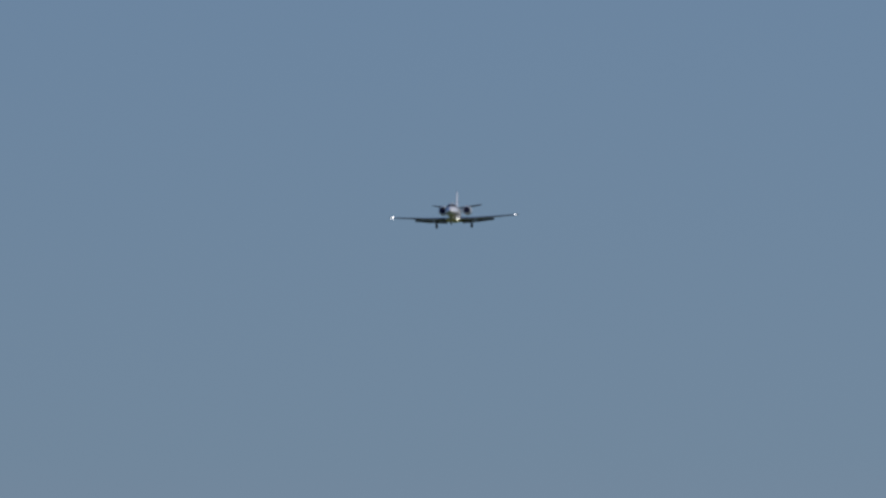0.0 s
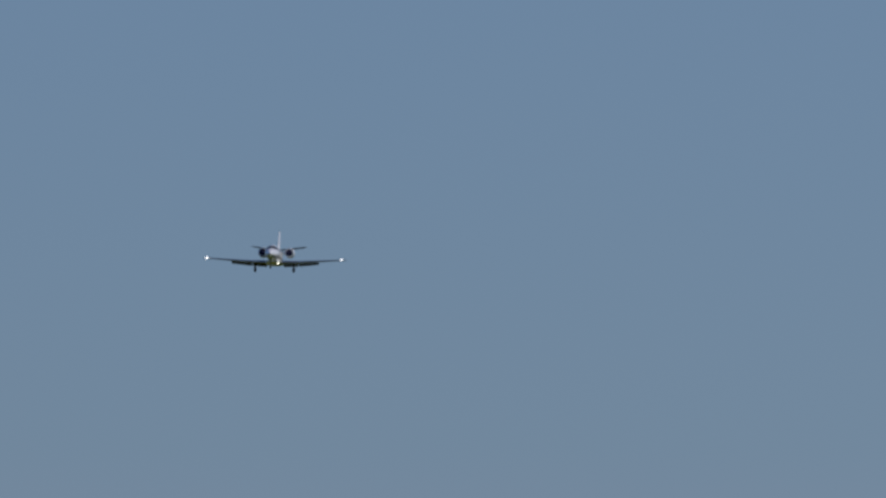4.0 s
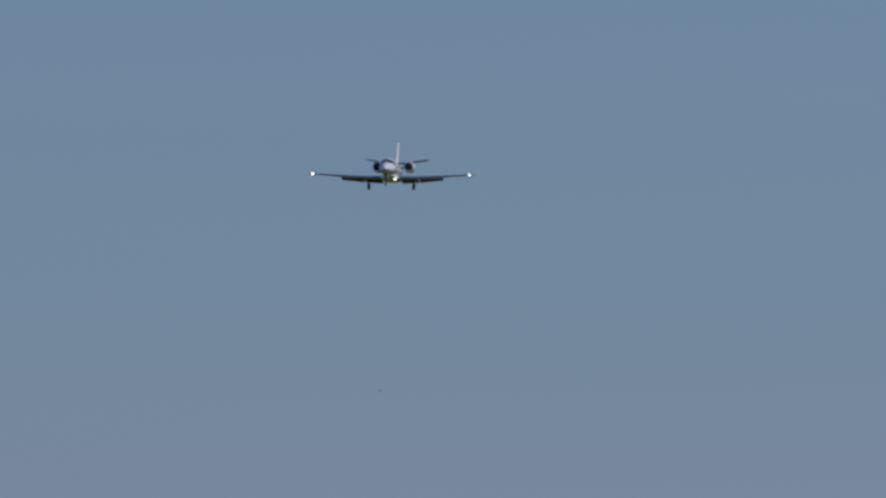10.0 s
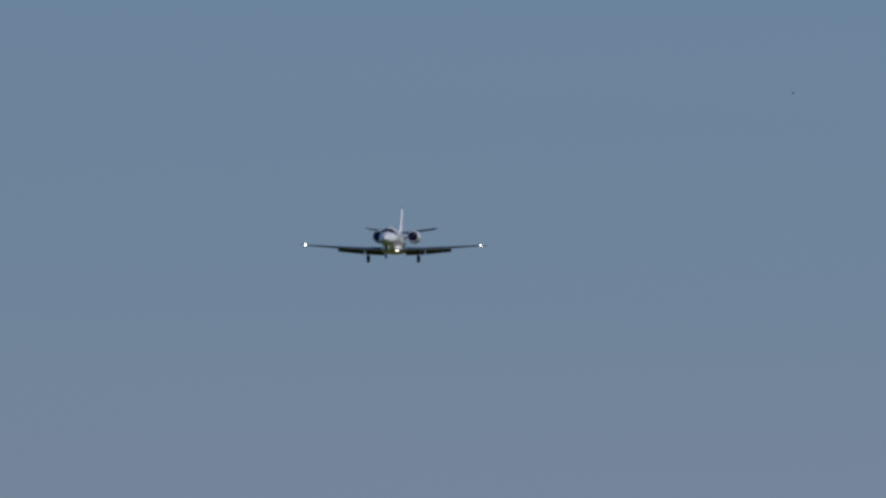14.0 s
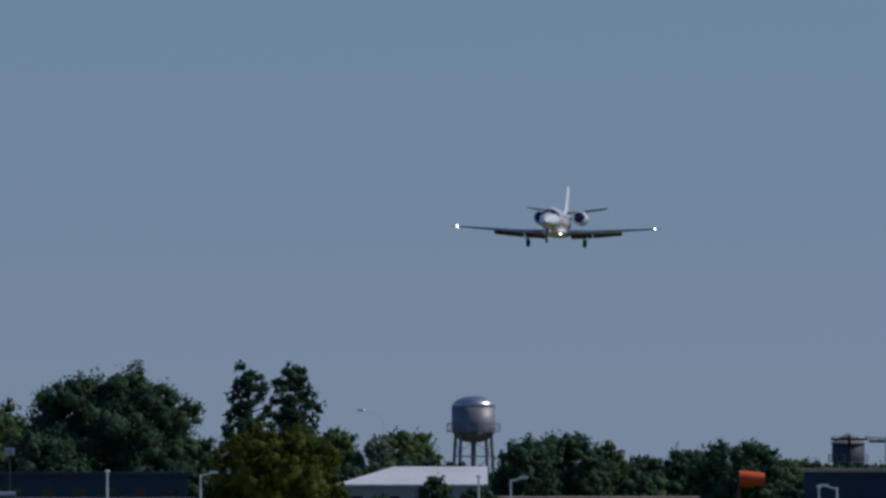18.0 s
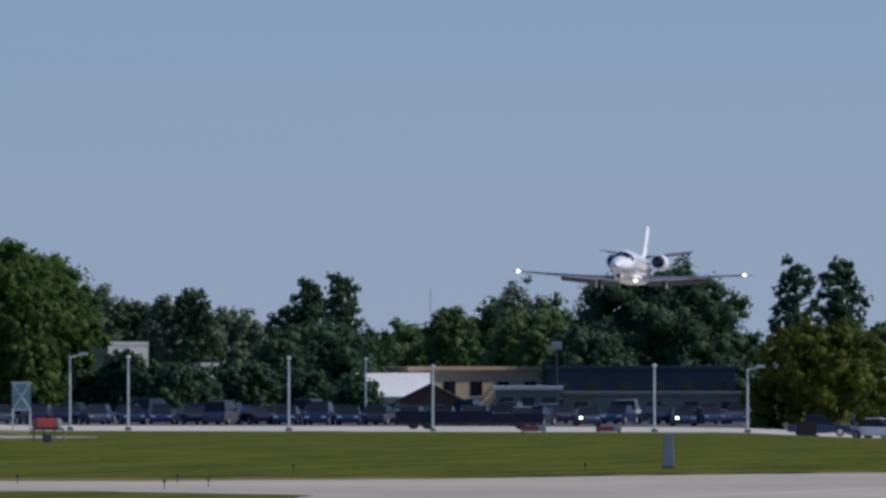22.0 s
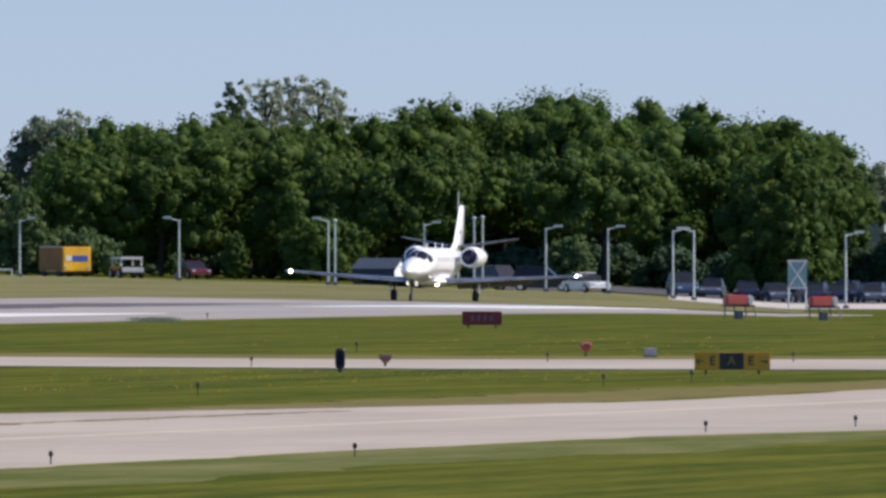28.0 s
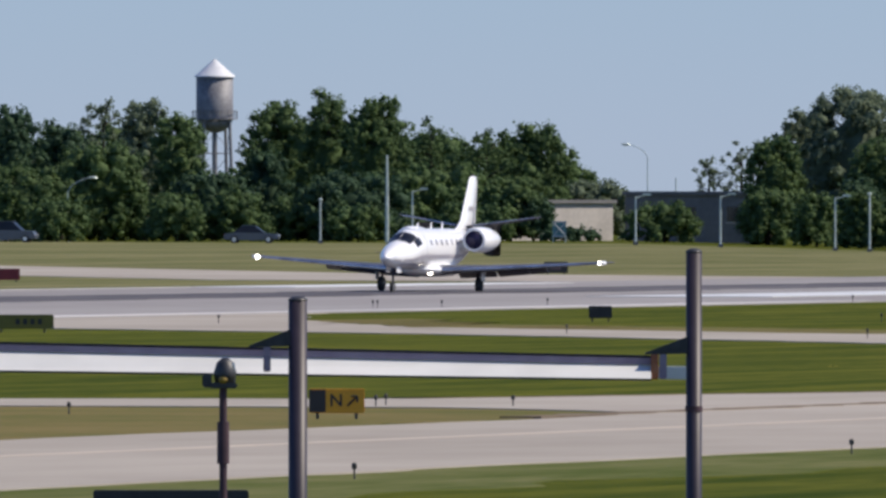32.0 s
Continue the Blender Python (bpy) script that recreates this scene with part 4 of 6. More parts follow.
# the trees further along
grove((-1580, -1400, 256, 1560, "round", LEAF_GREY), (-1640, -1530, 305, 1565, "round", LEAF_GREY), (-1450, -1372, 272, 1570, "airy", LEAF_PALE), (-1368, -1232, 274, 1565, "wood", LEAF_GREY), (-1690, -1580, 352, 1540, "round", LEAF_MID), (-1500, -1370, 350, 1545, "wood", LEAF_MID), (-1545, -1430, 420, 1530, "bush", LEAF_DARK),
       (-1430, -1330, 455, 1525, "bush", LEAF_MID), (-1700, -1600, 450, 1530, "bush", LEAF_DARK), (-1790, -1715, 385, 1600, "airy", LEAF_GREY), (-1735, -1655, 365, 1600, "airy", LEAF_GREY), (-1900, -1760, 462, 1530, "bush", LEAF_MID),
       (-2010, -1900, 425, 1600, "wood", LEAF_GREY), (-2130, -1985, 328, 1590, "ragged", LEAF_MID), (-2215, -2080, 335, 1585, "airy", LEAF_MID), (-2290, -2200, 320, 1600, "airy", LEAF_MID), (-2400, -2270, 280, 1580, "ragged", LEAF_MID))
grove((-2480, -2370, 270, 1590, "ragged", LEAF_MID), (-2570, -2455, 288, 1600, "wood", LEAF_MID), (-2590, -2480, 370, 1560, "bush", LEAF_DARK), (-2805, -2692, 283, 1570, "ragged", LEAF_GREY), (-2880, -2770, 275, 1580, "airy", LEAF_GREY),
       (-2690, -2570, 410, 1550, "wood", LEAF_DARK), (-2735, -2638, 308, 1560, "wood", LEAF_MID), (-2600, -2520, 350, 1562, "airy", LEAF_MID), (-2945, -2850, 328, 1590, "wood", LEAF_DARK), (-3040, -2925, 292, 1580, "ragged", LEAF_DARK), (-2900, -2760, 360, 1550, "wood", LEAF_MID), (-3030, -2890, 400, 1545, "wood", LEAF_MID),
       (-3130, -3000, 300, 1590, "wood", LEAF_DARK), (-2470, -2300, 410, 1550, "wood", LEAF_DARK), (-2320, -2150, 400, 1555, "wood", LEAF_MID), (-2180, -2090, 470, 1540, "bush", LEAF_MID), (-2050, -1940, 510, 1535, "bush", LEAF_DARK),
      (-2150, -2055, 420, 1545, "wood", LEAF_MID), (-2098, -2026, 452, 1545, "wood", LEAF_DARK))
wood_row(-3150, -1990, ((-3150, 325), (-3006, 318), (-2900, 345), (-2860, 305), (-2725, 312), (-2718, 405), (-2535, 405), (-2528, 325), (-2440, 300), (-2300, 310), (-2230, 345), (-2060, 350), (-2000, 385)), 1625, "wood", LEAF_MID, 105, 17)
wood_row(110, 380, ((110, 380), (380, 390)), 1660, "wood", LEAF_GREY, 90, 18)
wood_row(640, 1010, ((640, 450), (760, 425), (850, 380), (960, 375), (1010, 400)), 1670, "wood", LEAF_MID, 90, 19)
# undergrowth along the far fence and behind the car park
wood_row(-3150, -2150, ((-3150, 455), (-2600, 440), (-2150, 470)), 1535, "bush", LEAF_MID, 95, 6)
wood_row(-1690, -1330, ((-1690, 440), (-1330, 440)), 1520, "bush", LEAF_MID, 95, 7)
wood_row(110, 300, ((110, 500), (300, 500)), 1490, "bush", LEAF_DARK, 80, 9)
wood_row(400, 640, ((400, 500), (640, 500)), 1490, "bush", LEAF_DARK, 90, 29)
wood_row(640, 1300, ((640, 450), (1300, 460)), 1640, "bush", LEAF_MID, 110, 10)
wood_row(1500, 2800, ((1500, 470), (2800, 510)), 1630, "bush", LEAF_DARK, 140, 12, dense=0.5)
# the trees behind the car park
grove((-35, 48, 275, 1480, "wood", LEAF_WOOD), (-50, 92, 325, 1470, "wood", LEAF_WOOD), (105, 215, 355, 1620, "wood", LEAF_GREY), (190, 270, 385, 1620, "wood", LEAF_DARK), (240, 330, 375, 1600, "wood", LEAF_GREY),
       (285, 378, 362, 1590, "ragged", LEAF_DARK), (370, 470, 444, 1800, "round", LEAF_GREY), (495, 580, 343, 1560, "ragged", LEAF_DARK), (548, 640, 337, 1565, "ragged", LEAF_DARK), (462, 560, 392, 1562, "wood", LEAF_DARK),
       (470, 640, 420, 1555, "wood", LEAF_DARK), (440, 520, 450, 1530, "wood", LEAF_DARK), (625, 665, 440, 1650, "wood", LEAF_MID), (660, 760, 420, 1650, "wood", LEAF_MID), (745, 830, 393, 1640, "wood", LEAF_MID))
grove((830, 965, 345, 1620, "airy", LEAF_GREY), (850, 1020, 400, 1610, "wood", LEAF_MID), (1005, 1300, 316, 1560, "round", LEAF_DARK), (960, 1100, 430, 1550, "wood", LEAF_DARK), (1352, 1440, 312, 1600, "ragged", LEAF_DARK),
       (1428, 1528, 308, 1605, "ragged", LEAF_DARK), (1490, 1530, 385, 1606, "airy", LEAF_MID), (1308, 1582, 418, 1330, "dome", LEAF_GOLD), (1225, 1350, 430, 1580, "wood", LEAF_DARK), (1500, 1600, 425, 1650, "wood", LEAF_MID),
       (1590, 1660, 440, 1640, "wood", LEAF_GREY), (1625, 1738, 425, 1660, "wood", LEAF_MID), (1735, 1790, 482, 1670, "wood", LEAF_DARK), (1838, 1935, 440, 1600, "wood", LEAF_DARK), (1880, 2020, 428, 1610, "wood", LEAF_DARK))
grove((1990, 2070, 448, 1640, "wood", LEAF_MID), (2060, 2140, 470, 1660, "wood", LEAF_DARK), (2130, 2230, 455, 1620, "wood", LEAF_DARK), (2200, 2330, 443, 1600, "wood", LEAF_DARK), (2300, 2420, 470, 1640, "wood", LEAF_MID),
       (2400, 2530, 480, 1650, "wood", LEAF_DARK), (2500, 2640, 475, 1650, "wood", LEAF_DARK), (2620, 2850, 470, 1650, "wood", LEAF_MID), (1590, 1665, 540, 1345, "bush", LEAF_DARK), (1690, 1770, 505, 1350, "bush", LEAF_DARK),
       (1760, 1850, 525, 1360, "bush", LEAF_DARK), (1880, 1990, 555, 1330, "bush", LEAF_MID), (2000, 2080, 560, 1330, "bush", LEAF_DARK), (2080, 2200, 565, 1330, "bush", LEAF_MID), (170, 246, 470, 1470, "wood", LEAF_DARK))
grove((235, 328, 490, 1465, "wood", LEAF_DARK), (385, 470, 490, 1475, "wood", LEAF_DARK), (318, 395, 532, 1468, "bush", LEAF_DARK))


# ---- posts, lamps, towers ----
def lamp_post(c, top, arm=1, d=None):
    d = d or steps(c, FAR_EDGE) + 6
    at = spot(c, d)
    h = top_at(top, d) - at.z
    p = empty("street_lamp", facing(c, d), "slender pale steel street lamp by the perimeter road", "street lamp", group="perimeter street lamps")
    bm = B()
    rod(bm, (0, 0, -0.05), (0, 0, h), 0.09, 0.075, 10)
    part("pole", bm, POLE, p)
    bm = B()
    box(bm, -0.22, 0.22, -0.22, 0.22, 0, 0.25, 0.04)
    part("base", bm, WALL_GREY, p)
    if arm:
        bm = B()
        rod(bm, (0, 0, h - 0.1), (arm * 0.85, 0, h + 0.12), 0.055, 0.045, 8)
        part("arm", bm, POLE, p)
        bm = B()
        box(bm, min(arm * 0.55, arm * 1.25), max(arm * 0.55, arm * 1.25), -0.16, 0.16, h + 0.06, h + 0.24, 0.05)
        part("lamp_head", bm, POLE, p)
    else:
        bm = B()
        ball(bm, (0, 0, h + 0.05), (0.18, 0.18, 0.14), 10)
        part("lamp_head", bm, POLE, p)
    return p


for c, top, arm in ((1147, 503, 0), (1312, 507, 1), (755, 505, 0), (500, 490, 0), (216, 488, 0), (113, 485, 1), (1804, 512, 0), (1861, 516, 1), (2406, 530, 0), (2438, 530, -1),
                    (-193, 478, 1), (-156, 478, -1), (-308, 474, 1), (-418, 474, 1), (-633, 467, 1), (-803, 460, -1), (-791, 462, 0), (-1067, 459, -1), (-1349, 460, 1),
                    (-1881, 458, 1), (-1731, 457, 1), (-1528, 460, 1), (-1467, 455, 0), (-1423, 462, 1), (-2439, 465, 0), (-2276, 448, 1), (-545, 458, 0), (-530, 456, 0)):
    lamp_post(c, top, arm)
lamp_post(636, 492, 0, 1420)


def floodlight(c, top, d):
    h = top_at(top, d) - spot(c, d).z
    p = empty("floodlight", facing(c, d), "white box floodlight on a dark pole among trees", "floodlight")
    bm = B()
    rod(bm, (0, 0, -0.1), (0, 0, h - 0.5), 0.1, 0.08, 8)
    part("pole", bm, DARKSTEEL, p)
    bm = B()
    box(bm, -0.42, 0.42, -0.25, 0.25, h - 0.62, h, 0.06)
    head = part("lamp_box", bm, WALL_WHITE, p)
    bm = B()
    box(bm, -0.34, 0.34, -0.28, -0.24, h - 0.54, h - 0.1, 0.01)
    part("lens", bm, GLASS_PALE, head)
    return p


floodlight(974, 460, 1500)


def mast(c, top, d, r=0.16, head=0):
    at = spot(c, d)
    h = top_at(top, d) - at.z
    m = empty("mast", facing(c, d), "tall thin pale steel mast", "mast", group="masts")
    bm = B()
    rod(bm, (0, 0, -0.1), (0, 0, h * 0.5), r, r * 0.85, 8)
    part("lower_tube", bm, POLE, m)
    bm = B()
    rod(bm, (0, 0, h * 0.5), (0, 0, h), r * 0.8, r * 0.55, 8)
    part("upper_tube", bm, POLE, m)
    if head:
        bm = B()
        pts = [(0, 0, h), (head * 0.3, 0, h + 0.5), (head * 1.0, 0, h + 0.95), (head * 1.8, 0, h + 1.2)]
        for a, b in zip(pts, pts[1:]):
            rod(bm, a, b, r * 0.4, r * 0.35, 6)
        part("arm", bm, POLE, m)
        bm = B()
        ball(bm, (head * 2.1, 0, h + 1.2), (0.45, 0.2, 0.12), 10)
        part("lamp_head", bm, POLE, m)
    return m


mast(-2321, 385, 1510, 0.17)
mast(-573, 410, 1330, 0.09)
lamp_post(-1411, 394, -1, 1450)
mast(-1860, 388, 1750, 0.08, -1)
mast(751, 365, 1750, 0.06, 0)
mast(1635, 415, 1750, 0.03, -1)
mast(2525, 440, 1750, 0.12, 0)
mast(-2886, 450, 1530, 0.09, 1)
mast(-1810, 425, 1700, 0.1)


def utility_pole(c, top, d=1850):
    at = spot(c, d)
    h = top_at(top, d) - at.z
    p = empty("utility_pole", facing(c, d), "dark wooden utility pole with crossarm beyond the trees", "utility pole", group="utility poles")
    bm = B()
    rod(bm, (0, 0, -0.2), (0, 0, h), 0.2, 0.15, 8)
    part("pole", bm, BARK, p)
    bm = B()
    box(bm, -1.9, 1.9, -0.08, 0.08, h - 0.5, h - 0.28, 0.02)
    part("crossarm", bm, BARK, p)
    for x in (-1.7, -0.8, 0.8, 1.7):
        bm = B()
        rod(bm, (x, 0, h - 0.28), (x, 0, h - 0.02), 0.07, 0.05, 6)
        part("insulator", bm, WALL_GREY, p)
    return p


for c, top in ((2460, 438), (2527, 442), (2617, 443), (2800, 436), (2900, 432)):
    utility_pole(c, top)
wires = empty("overhead_wire", pose(0, 0, 0), "thin dark overhead wires between utility poles", "wire")
for x in (-1.7, 1.7):
    bm = B()
    pts = [(spot(c, 1850) + Vector((x, 0, top_at(r, 1850) - spot(c, 1850).z))) for c, r in ((2460, 440), (2493, 443), (2527, 444), (2572, 447), (2617, 445), (2708, 444), (2800, 438), (2850, 438), (2900, 434))]
    for p, q in zip(pts, pts[1:]):
        rod(bm, p, q, 0.035, 0.035, 4)
    part("wire", bm, DARKSTEEL, wires)


def water_tower(c, d, wide, top, shoulder, bottom, kind, material, roof_mat, label):
    at = spot(c, d)
    R = wide * d / HEAD / 2
    zt, zs, zb = (top_at(r, d) - at.z for r in (top, shoulder, bottom))
    deep = R * (0.48 if kind == "dome" else 0.7)
    t = empty("water_tower", facing(c, d), label, "water tower")
    bm = B()
    ring = lambda r, z: [Vector((r * math.sin(radians(a)), r * math.cos(radians(a)), z)) for a in range(0, 360, 12)]
    loft(bm, [ring(R * 0.99, zb), ring(R, zb + 0.2), ring(R, zs)])
    part("tank", bm, material, t, smooth=True)
    bm = B()
    if kind == "dome":
        loft(bm, [ring(R * 1.0, zs + 0.01)] + [ring(R * math.cos(radians(a)), zs + (zt - zs) * math.sin(radians(a))) for a in (20, 40, 60, 78)])
    else:
        loft(bm, [ring(R * 1.1, zs - 0.05), ring(R * 1.08, zs + 0.08), ring(R * 0.05, zt)])
    part("roof", bm, roof_mat, t, smooth=kind == "dome")
    bm = B()
    loft(bm, [ring(R * 0.98, zb - 0.01), ring(R * 0.8, zb - deep * 0.57), ring(R * 0.4, zb - deep * 0.93), ring(R * 0.15, zb - deep)])
    part("bowl", bm, material, t, smooth=True)
    bm = B()
    loft(bm, [ring(R * 1.02, zb), ring(R * 1.22, zb), ring(R * 1.22, zb + 0.12), ring(R * 1.02, zb + 0.12)], caps=False)
    part("walkway", bm, TANK_OLD, t)
    bm = B()
    loft(bm, [ring(R * 1.2, zb + 0.9), ring(R * 1.22, zb + 0.9), ring(R * 1.22, zb + 1.0), ring(R * 1.2, zb + 1.0)], caps=False)
    for a in range(0, 360, 24):
        rod(bm, (R * 1.21 * math.sin(radians(a)), R * 1.21 * math.cos(radians(a)), zb + 0.1), (R * 1.21 * math.sin(radians(a)), R * 1.21 * math.cos(radians(a)), zb + 0.95), 0.04, 0.04, 5)
    part("handrail", bm, TANK_OLD, t)
    feet = [(R * 1.25 * math.sin(radians(a)), R * 1.25 * math.cos(radians(a))) for a in (35, 125, 215, 305)]
    for x, y in feet:
        bm = B()
        rod(bm, (x, y, -0.2), (x * 0.78, y * 0.78, zb + 0.1), 0.2, 0.18, 8)
        part("leg", bm, TANK_OLD, t)
    for k in range(4):
        bm = B()
        a, b = feet[k], feet[(k + 1) % 4]
        for z0 in (zb * 0.35, zb * 0.7):
            rod(bm, (a[0] * 0.9, a[1] * 0.9, z0), (b[0] * 0.9, b[1] * 0.9, z0), 0.07, 0.07, 5)
            rod(bm, (a[0] * 0.9, a[1] * 0.9, z0), (b[0] * 0.82, b[1] * 0.82, z0 + zb * 0.3), 0.035, 0.035, 5)
        part("brace", bm, TANK_OLD, t)
    bm = B()
    rod(bm, (0, 0, -0.1), (0, 0, zb - deep * 0.9), 0.3, 0.3, 10)
    part("riser_pipe", bm, material, t)
    return t


water_tower(1795, 2000, 78, 368, 388, 432, "dome", TANK, TANK_ROOF, "steel-grey domed water tower on braced legs behind trees")
water_tower(-2626, 2000, 66, 215, 246, 322, "cone", TANK_OLD, ROOF_WHITE, "weathered grey water tower with conical metal roof")
water_tower(2458, 2400, 58, 434, 452, 485, "cone", WALL_BLUE, WALL_GREY, "dark distant water tower with conical roof")


# ---- buildings ----
def building(c0, c1, top, d, wall, roof, label, depth=12.0, gable=0.0, eave=0.25, windows=0, ridge_side=False, turn=0.0, hip=0.0):
    at = spot((c0 + c1) / 2, d)
    w = (c1 - c0) * d / HEAD
    h = top_at(top, d) - at.z
    b = empty("building", facing((c0 + c1) / 2, d, turn), label, "building")
    wall_h = h - gable
    bm = B()
    box(bm, -w / 2, w / 2, 0, depth, -0.3, wall_h)
    part("wall", bm, wall, b)
    bm = B()
    if gable and not ridge_side:  # gable towards the airfield
        e = eave
        ring = lambda y: [Vector(p) for p in ((-w / 2 - e, y, wall_h - e * 0.4), (0, y, h), (w / 2 + e, y, wall_h - e * 0.4), (w / 2 + e, y, wall_h - e * 0.4 - 0.15), (0, y, h - 0.2), (-w / 2 - e, y, wall_h - e * 0.4 - 0.15))]
        loft(bm, [ring(-e), ring(depth + e)])
        part("roof", bm, roof, b)
        bm = B()
        loft(bm, [[Vector((-w / 2, y, wall_h)), Vector((w / 2, y, wall_h)), Vector((0, y, h - 0.2))] for y in (0, 0.3)])
        part("gable", bm, wall, b)
    elif gable:
        e = eave
        ring = lambda x, rx: [Vector(p) for p in ((x, -e, wall_h), (rx, depth / 2, h), (x, depth + e, wall_h), (x, depth + e, wall_h - 0.15), (rx, depth / 2, h - 0.2), (x, -e, wall_h - 0.15))]
        loft(bm, [ring(-w / 2 - e, -w / 2 + w * hip), ring(w / 2 + e, w / 2 + e)])
        part("roof", bm, roof, b)
        for x in ((-w / 2, w / 2) if not hip else (w / 2,)):
            bm = B()
            loft(bm, [[Vector((x + k, 0, wall_h - 0.01)), Vector((x + k, depth, wall_h - 0.01)), Vector((x + k, depth / 2, h - 0.2))] for k in (-0.1, 0.002)])
            part("gable", bm, wall, b)
    else:
        box(bm, -w / 2 - eave, w / 2 + eave, -eave, depth + eave, wall_h + 0.002, wall_h + 0.3)
        part("roof", bm, roof, b)
    for k in range(windows):
        x = -w / 2 + (k + 0.5) * w / windows
        bm = B()
        box(bm, x - 0.55, x + 0.55, -0.03, 0.02, wall_h * 0.42, wall_h * 0.75)
        win = part("window", bm, GLASS, b, "dark window")
        bm = B()
        box(bm, x - 0.65, x + 0.65, -0.08, 0.0, wall_h * 0.42 - 0.1, wall_h * 0.42)
        part("sill", bm, WALL_WHITE, win)
    return b


building(706, 958, 510, 1560, WALL_TAN, WALL_TAN, "long tan flat-roofed commercial building", windows=5, turn=20)
building(605, 745, 515, 1545, WALL_WHITE, ROOF_WHITE, "low building with bright white metal roof", gable=2.0, ridge_side=True, hip=0.1)
building(640, 864, 533, 1480, BRICK, ROOF_BROWN, "brown brick hall with a broad low gable", gable=2.6, depth=16, windows=2)
building(866, 980, 545, 1472, WALL_GREY, ROOF_WHITE, "low grey shed with pale roof edge", windows=3)
building(958, 1290, 509, 1515, WALL_BLUE, WALL_BLUE, "long dark blue sheet-metal warehouse", windows=6)
building(985, 1310, 555, 1480, WALL_GREY, WALL_GREY, "dark grey low workshop", windows=5)
building(1555, 1815, 493, 1520, WALL_DULL, ROOF_WHITE, "grey building with bright white sloping metal roof", gable=1.5, ridge_side=True, windows=4, hip=0.38)
building(1840, 2190, 553, 1430, WALL_DULL, WALL_TAN, "long low grey building with flat roof", windows=7)
building(2150, 2420, 575, 1400, WALL_BLUE, WALL_GREY, "dark low flat-roofed building", windows=4)
building(2380, 2690, 503, 1420, WALL_BLUE, WALL_TAN, "dark hangar with a pale roof edge", windows=0)
building(2685, 2900, 495, 1410, BLUE_SHEET, BLUE_SHEET, "blue sheet-metal shed beside the hangar", windows=2)
building(175, 257, 466, 1502, WALL_WHITE, WALL_WHITE, "white flat-roofed building among trees", turn=30, depth=8, windows=2, eave=0.03)
building(35, 130, 470, 1530, WALL_WHITE, ROOF_BROWN, "small pale house among trees", gable=1.5, windows=1)
building(345, 370, 503, 1500, WALL_WHITE, WALL_WHITE, "small white building among trees", windows=1, turn=25, depth=1.0)
building(-2140, -1895, 470, 1575, WALL_PALE, WALL_GREY, "long pale concrete building with a grey roof edge", windows=0, turn=38)
building(-1900, -1670, 455, 1580, WALL_GREY, WALL_GREY, "grey flat-roofed building behind bushes", windows=3)
building(-3060, -2955, 480, 1560, WALL_TAN, WALL_WHITE, "small tan building with white roof edge", windows=2)
SHED = building(-762, -684, 527, 1385, WALL_BLUE, WALL_BLUE, "small dark shed with a white gable end", depth=2.6, gable=0.8, ridge_side=True, eave=0.1, turn=-21)
SHED_W, SHED_H = 78 * 1385 / HEAD, top_at(527, 1385) - spot(-723, 1385).z
bm = B()
loft(bm, [[Vector((x, y, z)) for y, z in ((0, 0), (2.6, 0), (2.6, SHED_H - 0.8), (1.3, SHED_H - 0.2), (0, SHED_H - 0.8))] for x in (SHED_W / 2 + 0.006, SHED_W / 2 + 0.05)])
part("end_wall", bm, WHITE, SHED, "bright white gable end wall")


